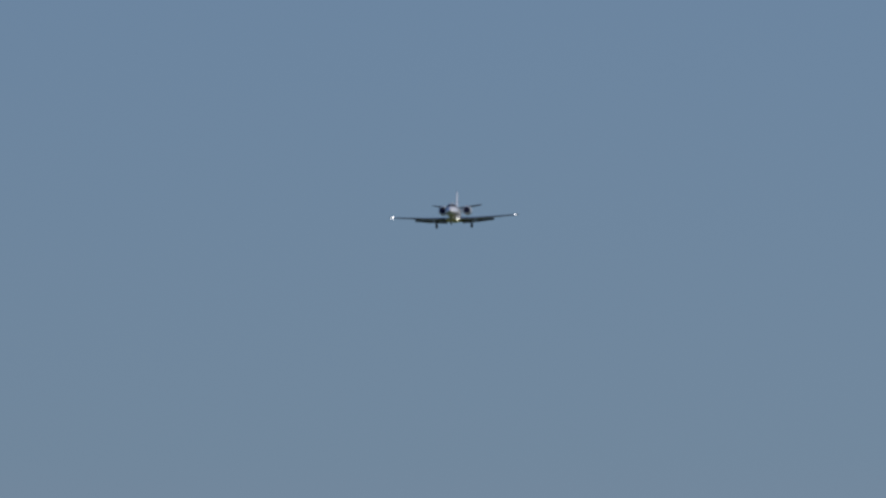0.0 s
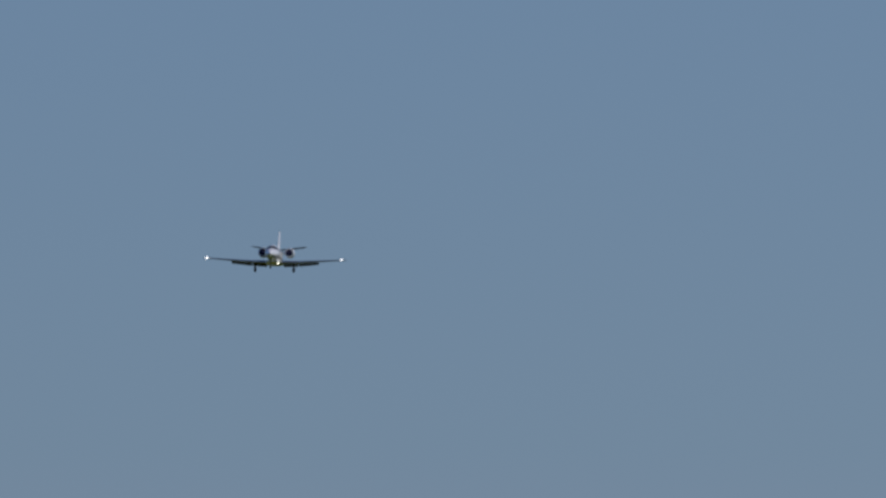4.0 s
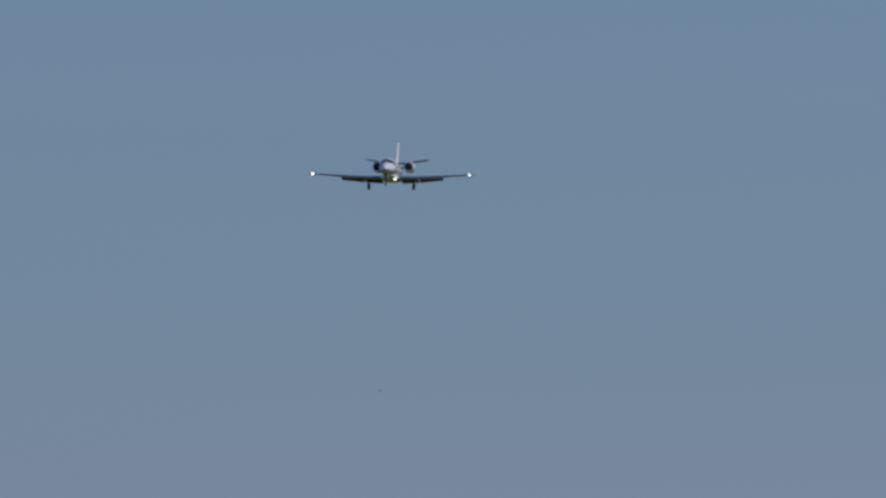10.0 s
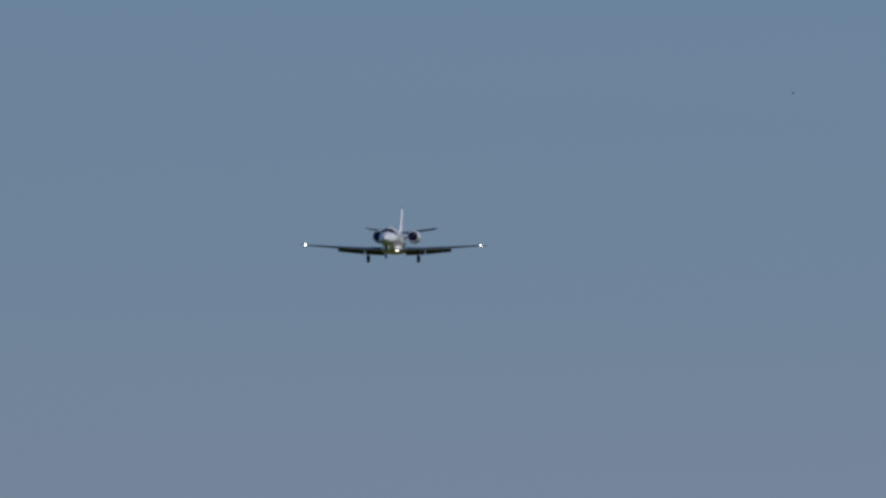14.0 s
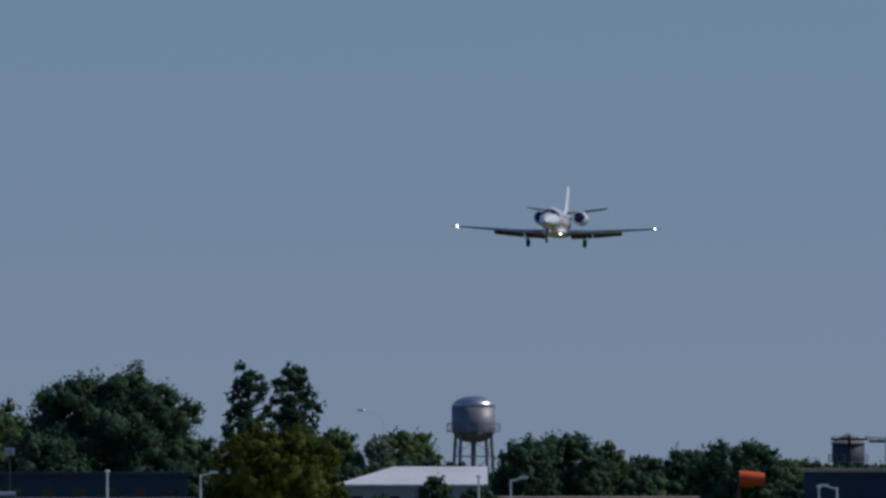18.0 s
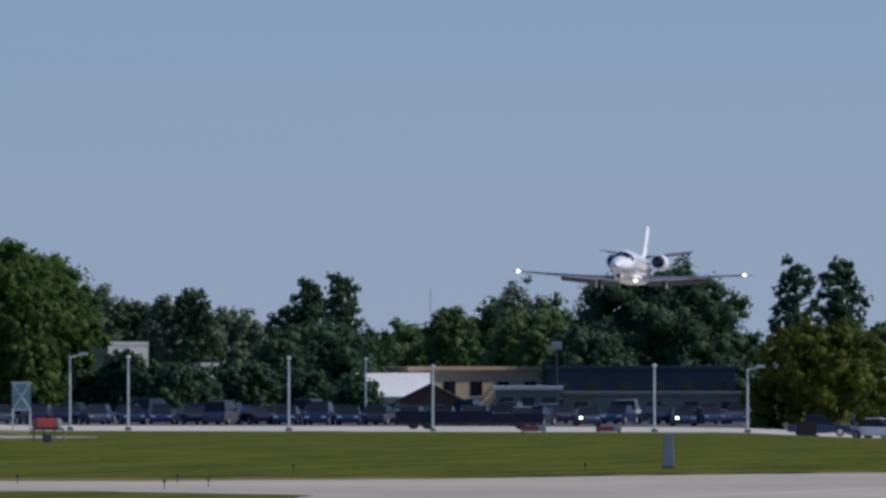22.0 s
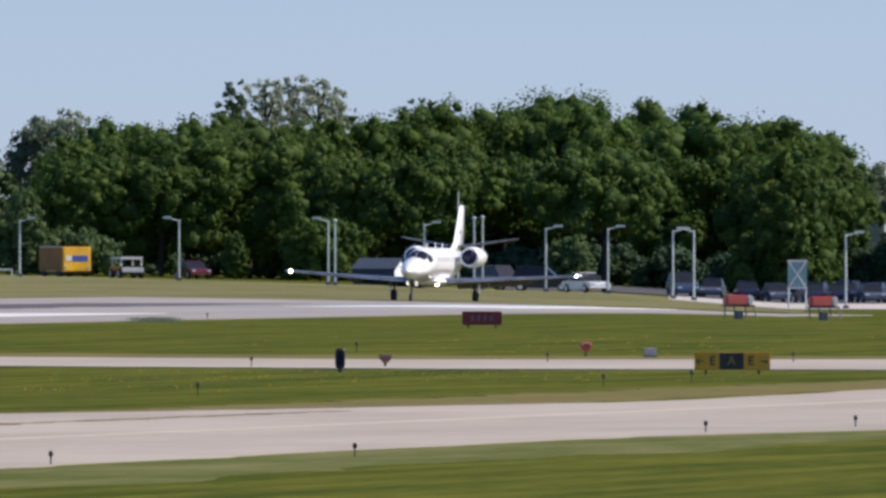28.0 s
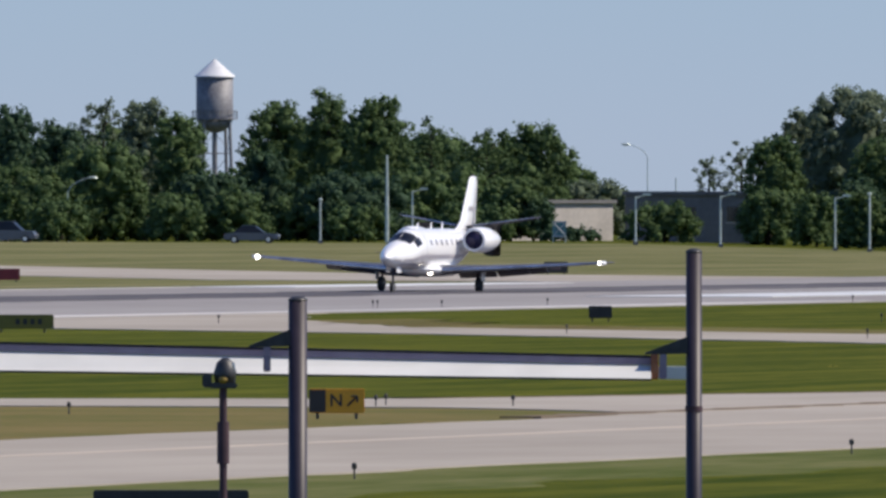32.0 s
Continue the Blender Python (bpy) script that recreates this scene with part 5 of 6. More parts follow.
# ---- vehicles ----
def car(paint, suv=False):
    c = empty("parked_car", pose(0, 0, 0), "parked car", "car", group="cars in the car park")
    L, W, H1, H2 = (4.5, 1.78, 0.82, 1.42) if not suv else (4.7, 1.88, 1.0, 1.75)
    bm = B()
    prof = ((-L / 2, 0.35), (-L / 2 + 0.03, 0.62), (-L / 2 + 0.25, H1 - 0.06), (-L / 2 + 1.2, H1 + 0.02), (L / 2 - 1.0, H1 + 0.06), (L / 2 - 0.08, H1 - 0.02), (L / 2, 0.6), (L / 2 - 0.03, 0.32), (0, 0.22))
    loft(bm, [[Vector((x * (0.94 if abs(s) == 1 else 1), y, z)) for y, z in prof] for s, x in ((-1, -W / 2), (0, -W / 2 + 0.06), (0, W / 2 - 0.06), (1, W / 2))])
    body = part("body", bm, paint, c)
    bm = B()
    r0 = [(-L / 2 + 1.15, H1), (L / 2 - (0.75 if not suv else 0.25), H1 + 0.03)]
    r1 = [(-L / 2 + 1.95, H2), (L / 2 - (1.45 if not suv else 0.55), H2 - 0.02)]
    lo = [Vector((x, y, z)) for x, (y, z) in ((-W / 2 + 0.08, r0[0]), (W / 2 - 0.08, r0[0]), (W / 2 - 0.08, r0[1]), (-W / 2 + 0.08, r0[1]))]
    hi = [Vector((x, y, z)) for x, (y, z) in ((-W / 2 + 0.24, r1[0]), (W / 2 - 0.24, r1[0]), (W / 2 - 0.24, r1[1]), (-W / 2 + 0.24, r1[1]))]
    loft(bm, [lo, hi])
    part("window_band", bm, CAR_GLASS, body, "dark windows")
    bm = B()
    box(bm, -W / 2 + 0.22, W / 2 - 0.22, r1[0][0] - 0.05, r1[1][0] + 0.05, H2 - 0.02, H2 + 0.05, 0.02)
    part("roof", bm, paint, body)
    for sx in (-1, 1):
        for y in (-L / 2 + 0.85, L / 2 - 0.85):
            bm = B()
            rod(bm, (sx * (W / 2 - 0.2), y, 0.32), (sx * (W / 2 + 0.01), y, 0.32), 0.32, 0.32, 14)
            wheel = part("wheel", bm, RUBBER, c, "black tyre")
            bm = B()
            rod(bm, (sx * (W / 2 - 0.02), y, 0.32), (sx * (W / 2 + 0.025), y, 0.32), 0.19, 0.18, 10)
            part("rim", bm, METAL, wheel)
        bm = B()
        box(bm, sx * 0.62 - 0.17, sx * 0.62 + 0.17, -L / 2 - 0.02, -L / 2 + 0.1, 0.58, 0.72, 0.02)
        part("headlight", bm, METAL, body)
        bm = B()
        box(bm, sx * 0.66 - 0.14, sx * 0.66 + 0.14, L / 2 - 0.08, L / 2 + 0.02, 0.62, 0.76, 0.02)
        part("tail_light", bm, SIGN_RED, body)
    return c


CARS = []
for k, p in enumerate(CAR_PAINTS):
    for s in (False, True):
        v = car(p, s)
        names = ("navy blue", "silver", "black", "white", "dark red", "blue-grey")
        tagged(v, names[k] + (" tall estate car" if s else " saloon car") + " parked in the airfield car park")
        v.matrix_basis = facing(120 + 140 * len(CARS), 1412, 150 + 8 * k)
        CARS.append(v)
rr = random.Random(8)
WEIGHTS = [0, 2, 2, 4, 0, 4, 10, 11, 0, 1, 4, 10, 2, 10, 3, 0, 0, 6, 10, 0]
for c in range(-174, 1000, 56):
    copy_thing(CARS[rr.choice(WEIGHTS)], facing(c + rr.uniform(-6, 6), 1352 + rr.uniform(-3, 3), rr.choice((0, 180)) + rr.uniform(-24, 24)))
for c in range(60, 1330, 54):
    copy_thing(CARS[rr.choice(WEIGHTS)], facing(c + rr.uniform(-8, 8), 1384 + rr.uniform(-4, 4), rr.choice((0, 180)) + rr.uniform(-20, 20)))
for c, k, tn in ((1546, 6, 60), (1440, 0, 90), (-2990, 3, 80), (-2560, 2, 85), (1600, 1, 60), (1660, 8, 80), (-347, 6, 28), (-425, 5, 84), (-500, 3, 35)):
    copy_thing(CARS[k], facing(c, steps(c, FAR_EDGE) + 12, tn))

for c, k in ((823, 2), (914, 6), (1028, 2), (1198, 10)):
    v = copy_thing(CARS[k], facing(c, 1345.5, 4))
    tagged(v, "parked saloon car with a glowing ball added as a glint", "car", "cars in the car park")
    # a small glowing ball is added to each car as its bright glint
    bm = B()
    ball(bm, (-0.6, -2.27, 0.66), (0.12, 0.05, 0.08), 10)
    part("glint_ball", bm, LAMP_AND_GLINT, v, "glowing ball added as a bright glint")


def delivery_van():
    v = empty("delivery_van", pose(0, 0, 0), "yellow box-shaped delivery van with a blue emblem", "van")
    bm = B()
    box(bm, -1.25, 1.25, -2.6, 1.6, 0.4, 2.35, 0.08)
    part("box_body", bm, VAN_YELLOW, v)
    bm = B()
    box(bm, -1.15, 1.15, -2.5, 1.5, 0.28, 0.46, 0.03)
    part("chassis", bm, DARKSTEEL, v)
    # the side away from the sun: its shade is put into a browner colour
    bm = B()
    box(bm, -1.272, -1.254, -2.5, 1.5, 0.5, 2.28, 0.004)
    part("side_panel", bm, VAN_SHADE, v, "van side with shade put into its brown colour")
    bm = B()
    box(bm, -0.45, 0.92, -2.625, -2.6, 1.2, 1.66, 0.01)
    part("emblem", bm, BLUE, v, "plain blue emblem panel")
    bm = B()
    box(bm, -1.02, -0.47, -2.63, -2.605, 1.24, 1.62, 0.004)
    part("emblem_square", bm, MARK_WHITE, v)
    bm = B()
    box(bm, -1.29, -1.2, -2.4, 1.5, 2.3, 2.39, 0.02)
    part("roof_rail", bm, WALL_WHITE, v, "white rail along the roof edge")
    for sx in (-1, 1):
        for y in (-1.8, 0.9):
            bm = B()
            rod(bm, (sx * 0.95, y, 0.38), (sx * 1.24, y, 0.38), 0.38, 0.38, 14)
            part("wheel", bm, RUBBER, v)
        bm = B()
        box(bm, sx * 1.0 - 0.12, sx * 1.0 + 0.12, -2.64, -2.58, 0.62, 0.82, 0.02)
        part("lamp", bm, METAL, v)
    return v


def service_cart():
    v = empty("service_vehicle", pose(0, 0, 0), "dark open service vehicle with a white roof", "vehicle")
    bm = B()
    box(bm, -0.95, 0.95, -1.5, 1.5, 0.4, 0.95, 0.08)
    part("body", bm, CAR_PAINTS[2], v)
    bm = B()
    box(bm, -0.95, 0.95, -1.3, 1.2, 1.44, 1.66, 0.06)
    part("roof", bm, WALL_WHITE, v, "white flat roof")
    bm = B()
    box(bm, -0.9, 0.9, -1.62, -1.44, 0.45, 0.85, 0.05)
    part("nose_panel", bm, WALL_WHITE, v, "white front panel")
    for sx in (-0.82, 0.82):
        for y in (-1.1, 1.0):
            bm = B()
            rod(bm, (sx, y * 1.1, 0.7), (sx, y, 1.52), 0.09, 0.08, 6)
            part("roof_post", bm, WALL_WHITE, v, "white roof post")
    for sx in (-1, 1):
        for y in (-1.0, 1.0):
            bm = B()
            rod(bm, (sx * 0.75, y, 0.36), (sx * 1.02, y, 0.36), 0.36, 0.36, 14)
            w = part("wheel", bm, RUBBER, v)
            bm = B()
            rod(bm, (sx * 1.0, y, 0.36), (sx * 1.04, y, 0.36), 0.22, 0.22, 10)
            part("rim", bm, WALL_WHITE, w)
    return v


def long_trailer():
    v = empty("low_trailer", pose(0, 0, 0), "long low dark navy trailer rolling along the perimeter road", "trailer")
    bm = B()
    box(bm, -5.3, 1.6, -1.1, 1.1, 0.5, 1.32, 0.06)
    part("load_body", bm, FENCE_DARK, v)
    bm = B()
    box(bm, 1.62, 5.3, -1.05, 1.05, 0.5, 1.16, 0.06)
    part("front_body", bm, FENCE_DARK, v)
    bm = B()
    box(bm, -5.3, 5.25, -0.9, 0.9, 0.36, 0.52, 0.02)
    part("chassis", bm, DARKSTEEL, v)
    # white block added to stand for the glint on the rear top edge
    bm = B()
    box(bm, -5.36, -5.0, -0.6, 0.6, 1.3, 1.42, 0.03)
    part("rear_glint_block", bm, WALL_WHITE, v, "white block added as a glint on the rear edge")
    for x in (-4.0, -3.0, 3.6):
        for y in (-1.0, 0.76):
            bm = B()
            rod(bm, (x, y, 0.4), (x, y + 0.26, 0.4), 0.4, 0.4, 14)
            w = part("wheel", bm, RUBBER, v)
            bm = B()
            rod(bm, (x, y - 0.01, 0.4), (x, y + 0.27, 0.4), 0.2, 0.2, 10)
            part("rim", bm, STEEL, w)
    return v


VAN = delivery_van()
TRAILER = long_trailer()
CART = service_cart()
RED_CAR = copy_thing(CARS[8], facing(-1043, 1425, 90))
tagged(RED_CAR, "dark red car driving along the perimeter road", "car")

# ---- airfield furniture ----
def edge_light(c, row, h=0.34):
    d = ground_at(row)
    e = empty("taxiway_edge_light", Matrix.Translation(spot(c, d)), "small dark taxiway edge light on a short stake", "edge light", group="taxiway edge lights")
    bm = B()
    rod(bm, (0, 0, -0.03), (0, 0, h * 0.62), 0.014, 0.014, 6)
    part("stake", bm, DARKSTEEL, e)
    bm = B()
    loft(bm, [[Vector((r * math.sin(radians(a)), r * math.cos(radians(a)), z)) for a in range(0, 360, 45)] for r, z in ((0.016, h * 0.6), (0.038, h * 0.68), (0.04, h * 0.9), (0.022, h))])
    part("lens", bm, SIGN_BLACK, e, "dark blue lens")
    return e


for c, row in ((-2379, 960), (-1499, 915), (-2098, 832), (-2884, 845), (-2323, 830), (-2341, 832), (-756, 880), (-1294, 895), (-135, 838), (130, 828), (-1034, 770), (-939, 721), (-316, 754), (-160, 747),
               (-415, 713), (-1017, 637), (-753, 693), (302, 826), (888, 811), (280, 722), (303, 712), (358, 718), (508, 693), (1025, 690), (1449, 762), (-1471, 710), (-2003, 702),
               (-1446, 681), (-1497, 646), (-2037, 652), (-2619, 684), (-2346, 656), (-2338, 656), (-2224, 656), (20, 712), (1600, 800)):
    edge_light(c, row, 0.25 if row > 780 else 0.31)


def sign(c0, c1, row, tall, face, label, blocks=(), name="taxiway_sign", turn=0.0, d=None):
    """An airfield sign on two short legs; blocks: (from, to, material, lettering, its material) along its width."""
    d = d or ground_at(row)
    w = (c1 - c0) * d / HEAD
    h = tall * d / HEAD
    s = empty(name, facing((c0 + c1) / 2, d, turn), label, "sign", group="airfield signs")
    leg = 0.12
    bm = B()
    box(bm, -w / 2, w / 2, -0.09, 0.09, leg, leg + h, 0.015)
    part("panel", bm, face, s)
    for x in (-w * 0.35, w * 0.35):
        bm = B()
        rod(bm, (x, 0, -0.03), (x, 0, leg + 0.02), 0.03, 0.03, 8)
        part("leg", bm, DARKSTEEL, s)
    for a, b, m, word, wm in blocks:
        if m:
            bm = B()
            box(bm, -w / 2 + a * w, -w / 2 + b * w, -0.098, -0.085, leg + 0.015, leg + h - 0.015)
            part("face_panel", bm, m, s)
        x = -w / 2 + (a + b) / 2 * w
        if word == "arrow":
            bm = B()
            k = h * 0.3
            rod(bm, (-k * 0.7, 0, -k * 0.7), (k * 0.6, 0, k * 0.6), k * 0.15, k * 0.15, 5)
            rod(bm, (k * 0.65, 0, k * 0.65), (-k * 0.2, 0, k * 0.65), k * 0.15, k * 0.15, 5)
            rod(bm, (k * 0.65, 0, k * 0.65), (k * 0.65, 0, -k * 0.2), k * 0.15, k * 0.15, 5)
            part("arrow", bm, wm, s).location = (x, -0.1, leg + h / 2)
        elif word in ("left", "right"):
            bm = B()
            k = h * 0.21 * (1 if word == "right" else -1)
            rod(bm, (-k, 0, 0), (k, 0, 0), h * 0.03, h * 0.03, 5)
            rod(bm, (k, 0, 0), (k * 0.3, 0, h * 0.16), h * 0.03, h * 0.03, 5)
            rod(bm, (k, 0, 0), (k * 0.3, 0, -h * 0.16), h * 0.03, h * 0.03, 5)
            part("arrow", bm, wm, s).location = (x, -0.1, leg + h / 2)
        elif word == "bars":
            for i in range(4):
                bm = B()
                box(bm, x - (b - a) * w * (0.36 - 0.2 * i), x - (b - a) * w * (0.36 - 0.2 * i) + (b - a) * w * 0.11, -0.103, -0.094, leg + h * 0.3, leg + h * 0.7)
                part("legend_bar", bm, wm, s)
        elif word:
            text_part("letter", word, h * 0.72, pose(x, -0.1, leg + h / 2), wm, s)
    return s


sign(-155, -21, 733, 31, SIGN_YELLOW, "yellow and black taxiway sign with letters and arrows",
     ((0.02, 0.13, None, "left", SIGN_BLACK), (0.17, 0.31, None, "E", SIGN_BLACK), (0.33, 0.65, SIGN_BLACK, "A", LETTER), (0.68, 0.81, None, "E", SIGN_BLACK), (0.86, 0.98, None, "right", SIGN_BLACK)))
sign(-2459, -2361, 853, 43, SIGN_YELLOW, "yellow taxiway sign lettered N with dark end panel",
     ((0.0, 0.3, SIGN_BLACK, "", None), (0.36, 0.62, None, "N", SIGN_BLACK), (0.62, 0.95, None, "arrow", SIGN_BLACK)))
sign(-566, -496, 651, 24, SIGN_RED, "dark red runway holding sign with pale legend", ((0.1, 0.9, None, "bars", LETTER_WHITE),), "holding_sign")
sign(-1964, -1923, 680, 22, SIGN_BLACK, "dark sign seen from behind in the grass")
sign(-2043, -2001, 598, 20, SIGN_BLACK, "dark sign beyond the runway", ((0.25, 0.75, None, "bars", LETTER_WHITE),), d=960)
sign(-3016, -2971, 616, 20, SIGN_RED, "dark red sign beyond the runway", d=880)
sign(-3020, -2911, 699, 25, SIGN_OLIVE, "dull olive-yellow taxiway sign in the grass", ((0.3, 0.9, None, "bars", SIGN_BLACK),))
sign(-2841, -2566, 1100, 110, SIGN_BLACK, "back of a wide dark sign in the grass", d=200)
sign(2049, 2143, 660, 17, SIGN_BLACK, "long low black sign by the taxiway", ((0.1, 0.9, None, "bars", DARKSTEEL),), d=652)
sign(1968, 2000, 664, 16, SIGN_YELLOW, "small yellow sign by the taxiway", d=656)
sign(2290, 2312, 664, 14, SIGN_BLACK, "small dark sign by the taxiway", d=652)


def cabinet(c, row, w, h, material, label, name="equipment_cabinet", d=None):
    d = d or ground_at(row)
    s = empty(name, facing(c, d), label, "cabinet")
    W, Hh = w * d / HEAD, h * d / HEAD
    bm = B()
    box(bm, -W / 2, W / 2, -W / 2, W / 2, 0.05, Hh, 0.02)
    part("housing", bm, material, s)
    bm = B()
    box(bm, -W * 0.58, W * 0.58, -W * 0.58, W * 0.58, Hh, Hh + 0.05, 0.015)
    part("cap", bm, material, s)
    bm = B()
    box(bm, -W * 0.65, W * 0.65, -W * 0.65, W * 0.65, -0.05, 0.06, 0.01)
    part("plinth", bm, WALL_GREY, s)
    bm = B()
    box(bm, -W * 0.4, W * 0.4, -W / 2 - 0.012, -W / 2 + 0.01, 0.15, Hh * 0.9, 0.005)
    part("door", bm, material, s)
    return s


cabinet(1172, 684, 19, 58, WALL_PALE, "weathered grey equipment cabinet standing in the grass")
cabinet(1755, 643, 24, 62, SIGN_BLACK, "tall dark equipment cabinet by the taxiway", d=740)
cabinet(1949, 662, 32, 50, DARKSTEEL, "dark upright equipment box by the taxiway", d=658)
cabinet(-233, 703, 20, 14, WALL_WHITE, "small pale equipment box beside the taxiway")
cabinet(1417, 612, 34, 22, BRICK, "rusty brown box at the field's edge", d=1180)


def ground_light(c, row, w, h, material, label):
    """A lamp housing that widens upwards from a short stem."""
    d = ground_at(row)
    s = empty("ground_light", facing(c, d, 20), label, "airfield light")
    W, Hh = w * d / HEAD, h * d / HEAD
    bm = B()
    rod(bm, (0, 0, -0.04), (0.02, 0, Hh * 0.5), W * 0.13, W * 0.11, 8)
    part("stem", bm, DARKSTEEL, s)
    bm = B()
    loft(bm, [[Vector((x * k + 0.02, y * k, z)) for x, y in ((-W / 2, -W * 0.35), (W / 2, -W * 0.35), (W / 2, W * 0.35), (-W / 2, W * 0.35))] for k, z in ((0.35, Hh * 0.35), (0.8, Hh * 0.62), (1.05, Hh * 0.8), (0.9, Hh * 1.04))])
    part("housing", bm, material, s)
    bm = B()
    box(bm, -W * 0.3, W * 0.34, -W * 0.42, -W * 0.34, Hh * 0.68, Hh * 0.94, 0.008)
    part("lens", bm, DARKSTEEL, s, "dull grey lens")
    return s


ground_light(-703, 720, 20, 22, BRICK, "rust-coloured wedge-shaped light on a short stem")
ground_light(-348, 702, 18, 25, ORANGE_RED, "rust-orange wedge-shaped light on a short stem")


def marker_board(c, row, w, h):
    d = ground_at(row)
    s = empty("marker_board", facing(c, d), "narrow dark rounded marker board beside the taxiway", "marker")
    W, Hh = w * d / HEAD, h * d / HEAD
    rim = [(W / 2 * math.copysign(abs(math.cos(a)) ** 0.45, math.cos(a)), Hh / 2 * math.copysign(abs(math.sin(a)) ** 0.6, math.sin(a))) for a in [k * math.pi / 12 for k in range(24)]]
    bm = B()
    loft(bm, [[Vector((x * k, y, 0.1 + Hh / 2 + z * k)) for x, z in rim] for k, y in ((0.86, -0.07), (1.0, -0.04), (1.0, 0.04), (0.86, 0.07))])
    part("board", bm, SIGN_BLACK, s)
    bm = B()
    loft(bm, [[Vector((x * 0.62, y, 0.1 + Hh * 0.5 + z * 0.72)) for x, z in rim] for y in (-0.078, -0.06)])
    part("face", bm, FENCE_DARK, s, "navy face")
    bm = B()
    rod(bm, (0, 0, -0.04), (0, 0, 0.2), 0.06, 0.05, 8)
    part("stem", bm, DARKSTEEL, s)
    return s


marker_board(-782, 729, 18, 36)


def low_barrier(c, w, h, d):
    s = empty("low_barrier", facing(c, d), "low pale tubular barrier on the grass", "barrier")
    W, Hh = w * d / HEAD, h * d / HEAD
    for x in (-W / 2, W / 2):
        bm = B()
        rod(bm, (x, 0, -0.05), (x, 0, Hh), 0.07, 0.07, 8)
        part("leg", bm, POLE, s)
    bm = B()
    rod(bm, (-W / 2 - 0.07, 0, Hh), (W / 2 + 0.07, 0, Hh), 0.08, 0.08, 8)
    part("rail", bm, POLE, s)
    return s


low_barrier(-1378, 30, 11, 1404)


def equipment_table(c):
    d = 784
    t = empty("antenna_housing", facing(c, d, 16), "red and white equipment housing on dark legs", "equipment", group="approach equipment")
    bm = B()
    box(bm, -0.6, 0.34, -0.35, 0.35, 0.6, 1.05, 0.06)
    part("red_housing", bm, ORANGE_RED, t)
    bm = B()
    box(bm, 0.342, 0.6, -0.34, 0.34, 0.61, 1.04, 0.06)
    part("white_housing", bm, WALL_WHITE, t, "white end of the housing")
    for x in (-0.6, -0.2, 0.3, 0.7):
        bm = B()
        rod(bm, (x * 1.1, -0.2, -0.05), (x, -0.1, 0.63), 0.03, 0.03, 8)
        part("leg", bm, WALL_GREY, t)
    bm = B()
    box(bm, -0.66, 0.66, -0.3, 0.3, 0.54, 0.61, 0.01)
    part("deck", bm, DARKSTEEL, t)
    bm = B()
    box(bm, -0.1, 0.18, -0.2, 0.2, -0.05, 0.35, 0.02)
    part("cable_box", bm, WALL_GREY, t)
    return t


equipment_table(-78)
equipment_table(72)


def road_board(c0, c1, top, foot, d, label):
    w = (c1 - c0) * d / HEAD
    at = spot((c0 + c1) / 2, d)
    zt, zb = top_at(top, d) - at.z, max(0.5, top_at(foot, d) - at.z)
    s = empty("road_sign", facing((c0 + c1) / 2, d), label, "sign")
    bm = B()
    box(bm, -w / 2, w / 2, -0.04, 0.04, zb, zt, 0.01)
    part("board", bm, TEAL, s)
    for z in (zb, zt):
        bm = B()
        box(bm, -w / 2 - 0.03, w / 2 + 0.03, -0.07, 0.07, z - 0.06, z + 0.06, 0.01)
        part("frame_rail", bm, WALL_WHITE, s)
    for x in (-w * 0.45, w * 0.45):
        bm = B()
        rod(bm, (x, 0.1, -0.05), (x, 0.1, zt), 0.06, 0.06, 8)
        part("post", bm, POLE, s)
    for k in (1, -1):
        bm = B()
        rod(bm, (-k * w * 0.42, -0.06, zb + 0.1), (k * w * 0.42, -0.06, zt - 0.1), 0.05, 0.05, 6)
        part("brace", bm, WALL_WHITE, s)
    return s


road_board(10, 44, 532, 580, 1262, "pale teal braced board on two posts by the road")
road_board(-2028, -2004, 503, 537, 1512, "small pale teal braced board on two posts")


def windsock():
    c, d = 2256, 1180
    at = spot(c, d)
    h = top_at(515, d) - at.z
    s = empty("windsock", facing(c, d), "orange windsock on a leaning red mast", "windsock")
    bm = B()
    rod(bm, (0, 0, -0.1), (0.35, 0, h), 0.12, 0.07, 10)
    part("mast", bm, SIGN_RED, s)
    bm = B()
    rod(bm, (0.1, 0, h * 0.05), (0.18, 0, h * 0.5), 0.14, 0.12, 10)
    part("mast_sleeve", bm, BLUE, s)
    bm = B()
    rings = [[Vector((x, r * math.sin(radians(a)), z + r * math.cos(radians(a)))) for a in range(0, 360, 20)] for x, r, z in
             ((0.35, 0.5, h + 0.05), (0.8, 0.52, h + 0.02), (1.4, 0.47, h), (2.0, 0.42, h - 0.05))]
    loft(bm, rings, caps=False)
    part("sock", bm, ORANGE, s, "filled orange fabric sock", True)
    bm = B()
    loft(bm, [[Vector((0.34, r * math.sin(radians(a)), h + 0.05 + r * math.cos(radians(a)))) for a in range(0, 360, 20)] for r in (0.48, 0.53)], caps=False)
    part("hoop", bm, DARKSTEEL, s)
    bm = B()
    rod(bm, (0.35, 0, h - 0.5), (0.35, 0, h + 0.62), 0.05, 0.05, 8)
    part("swivel", bm, DARKSTEEL, s)
    return s


windsock()


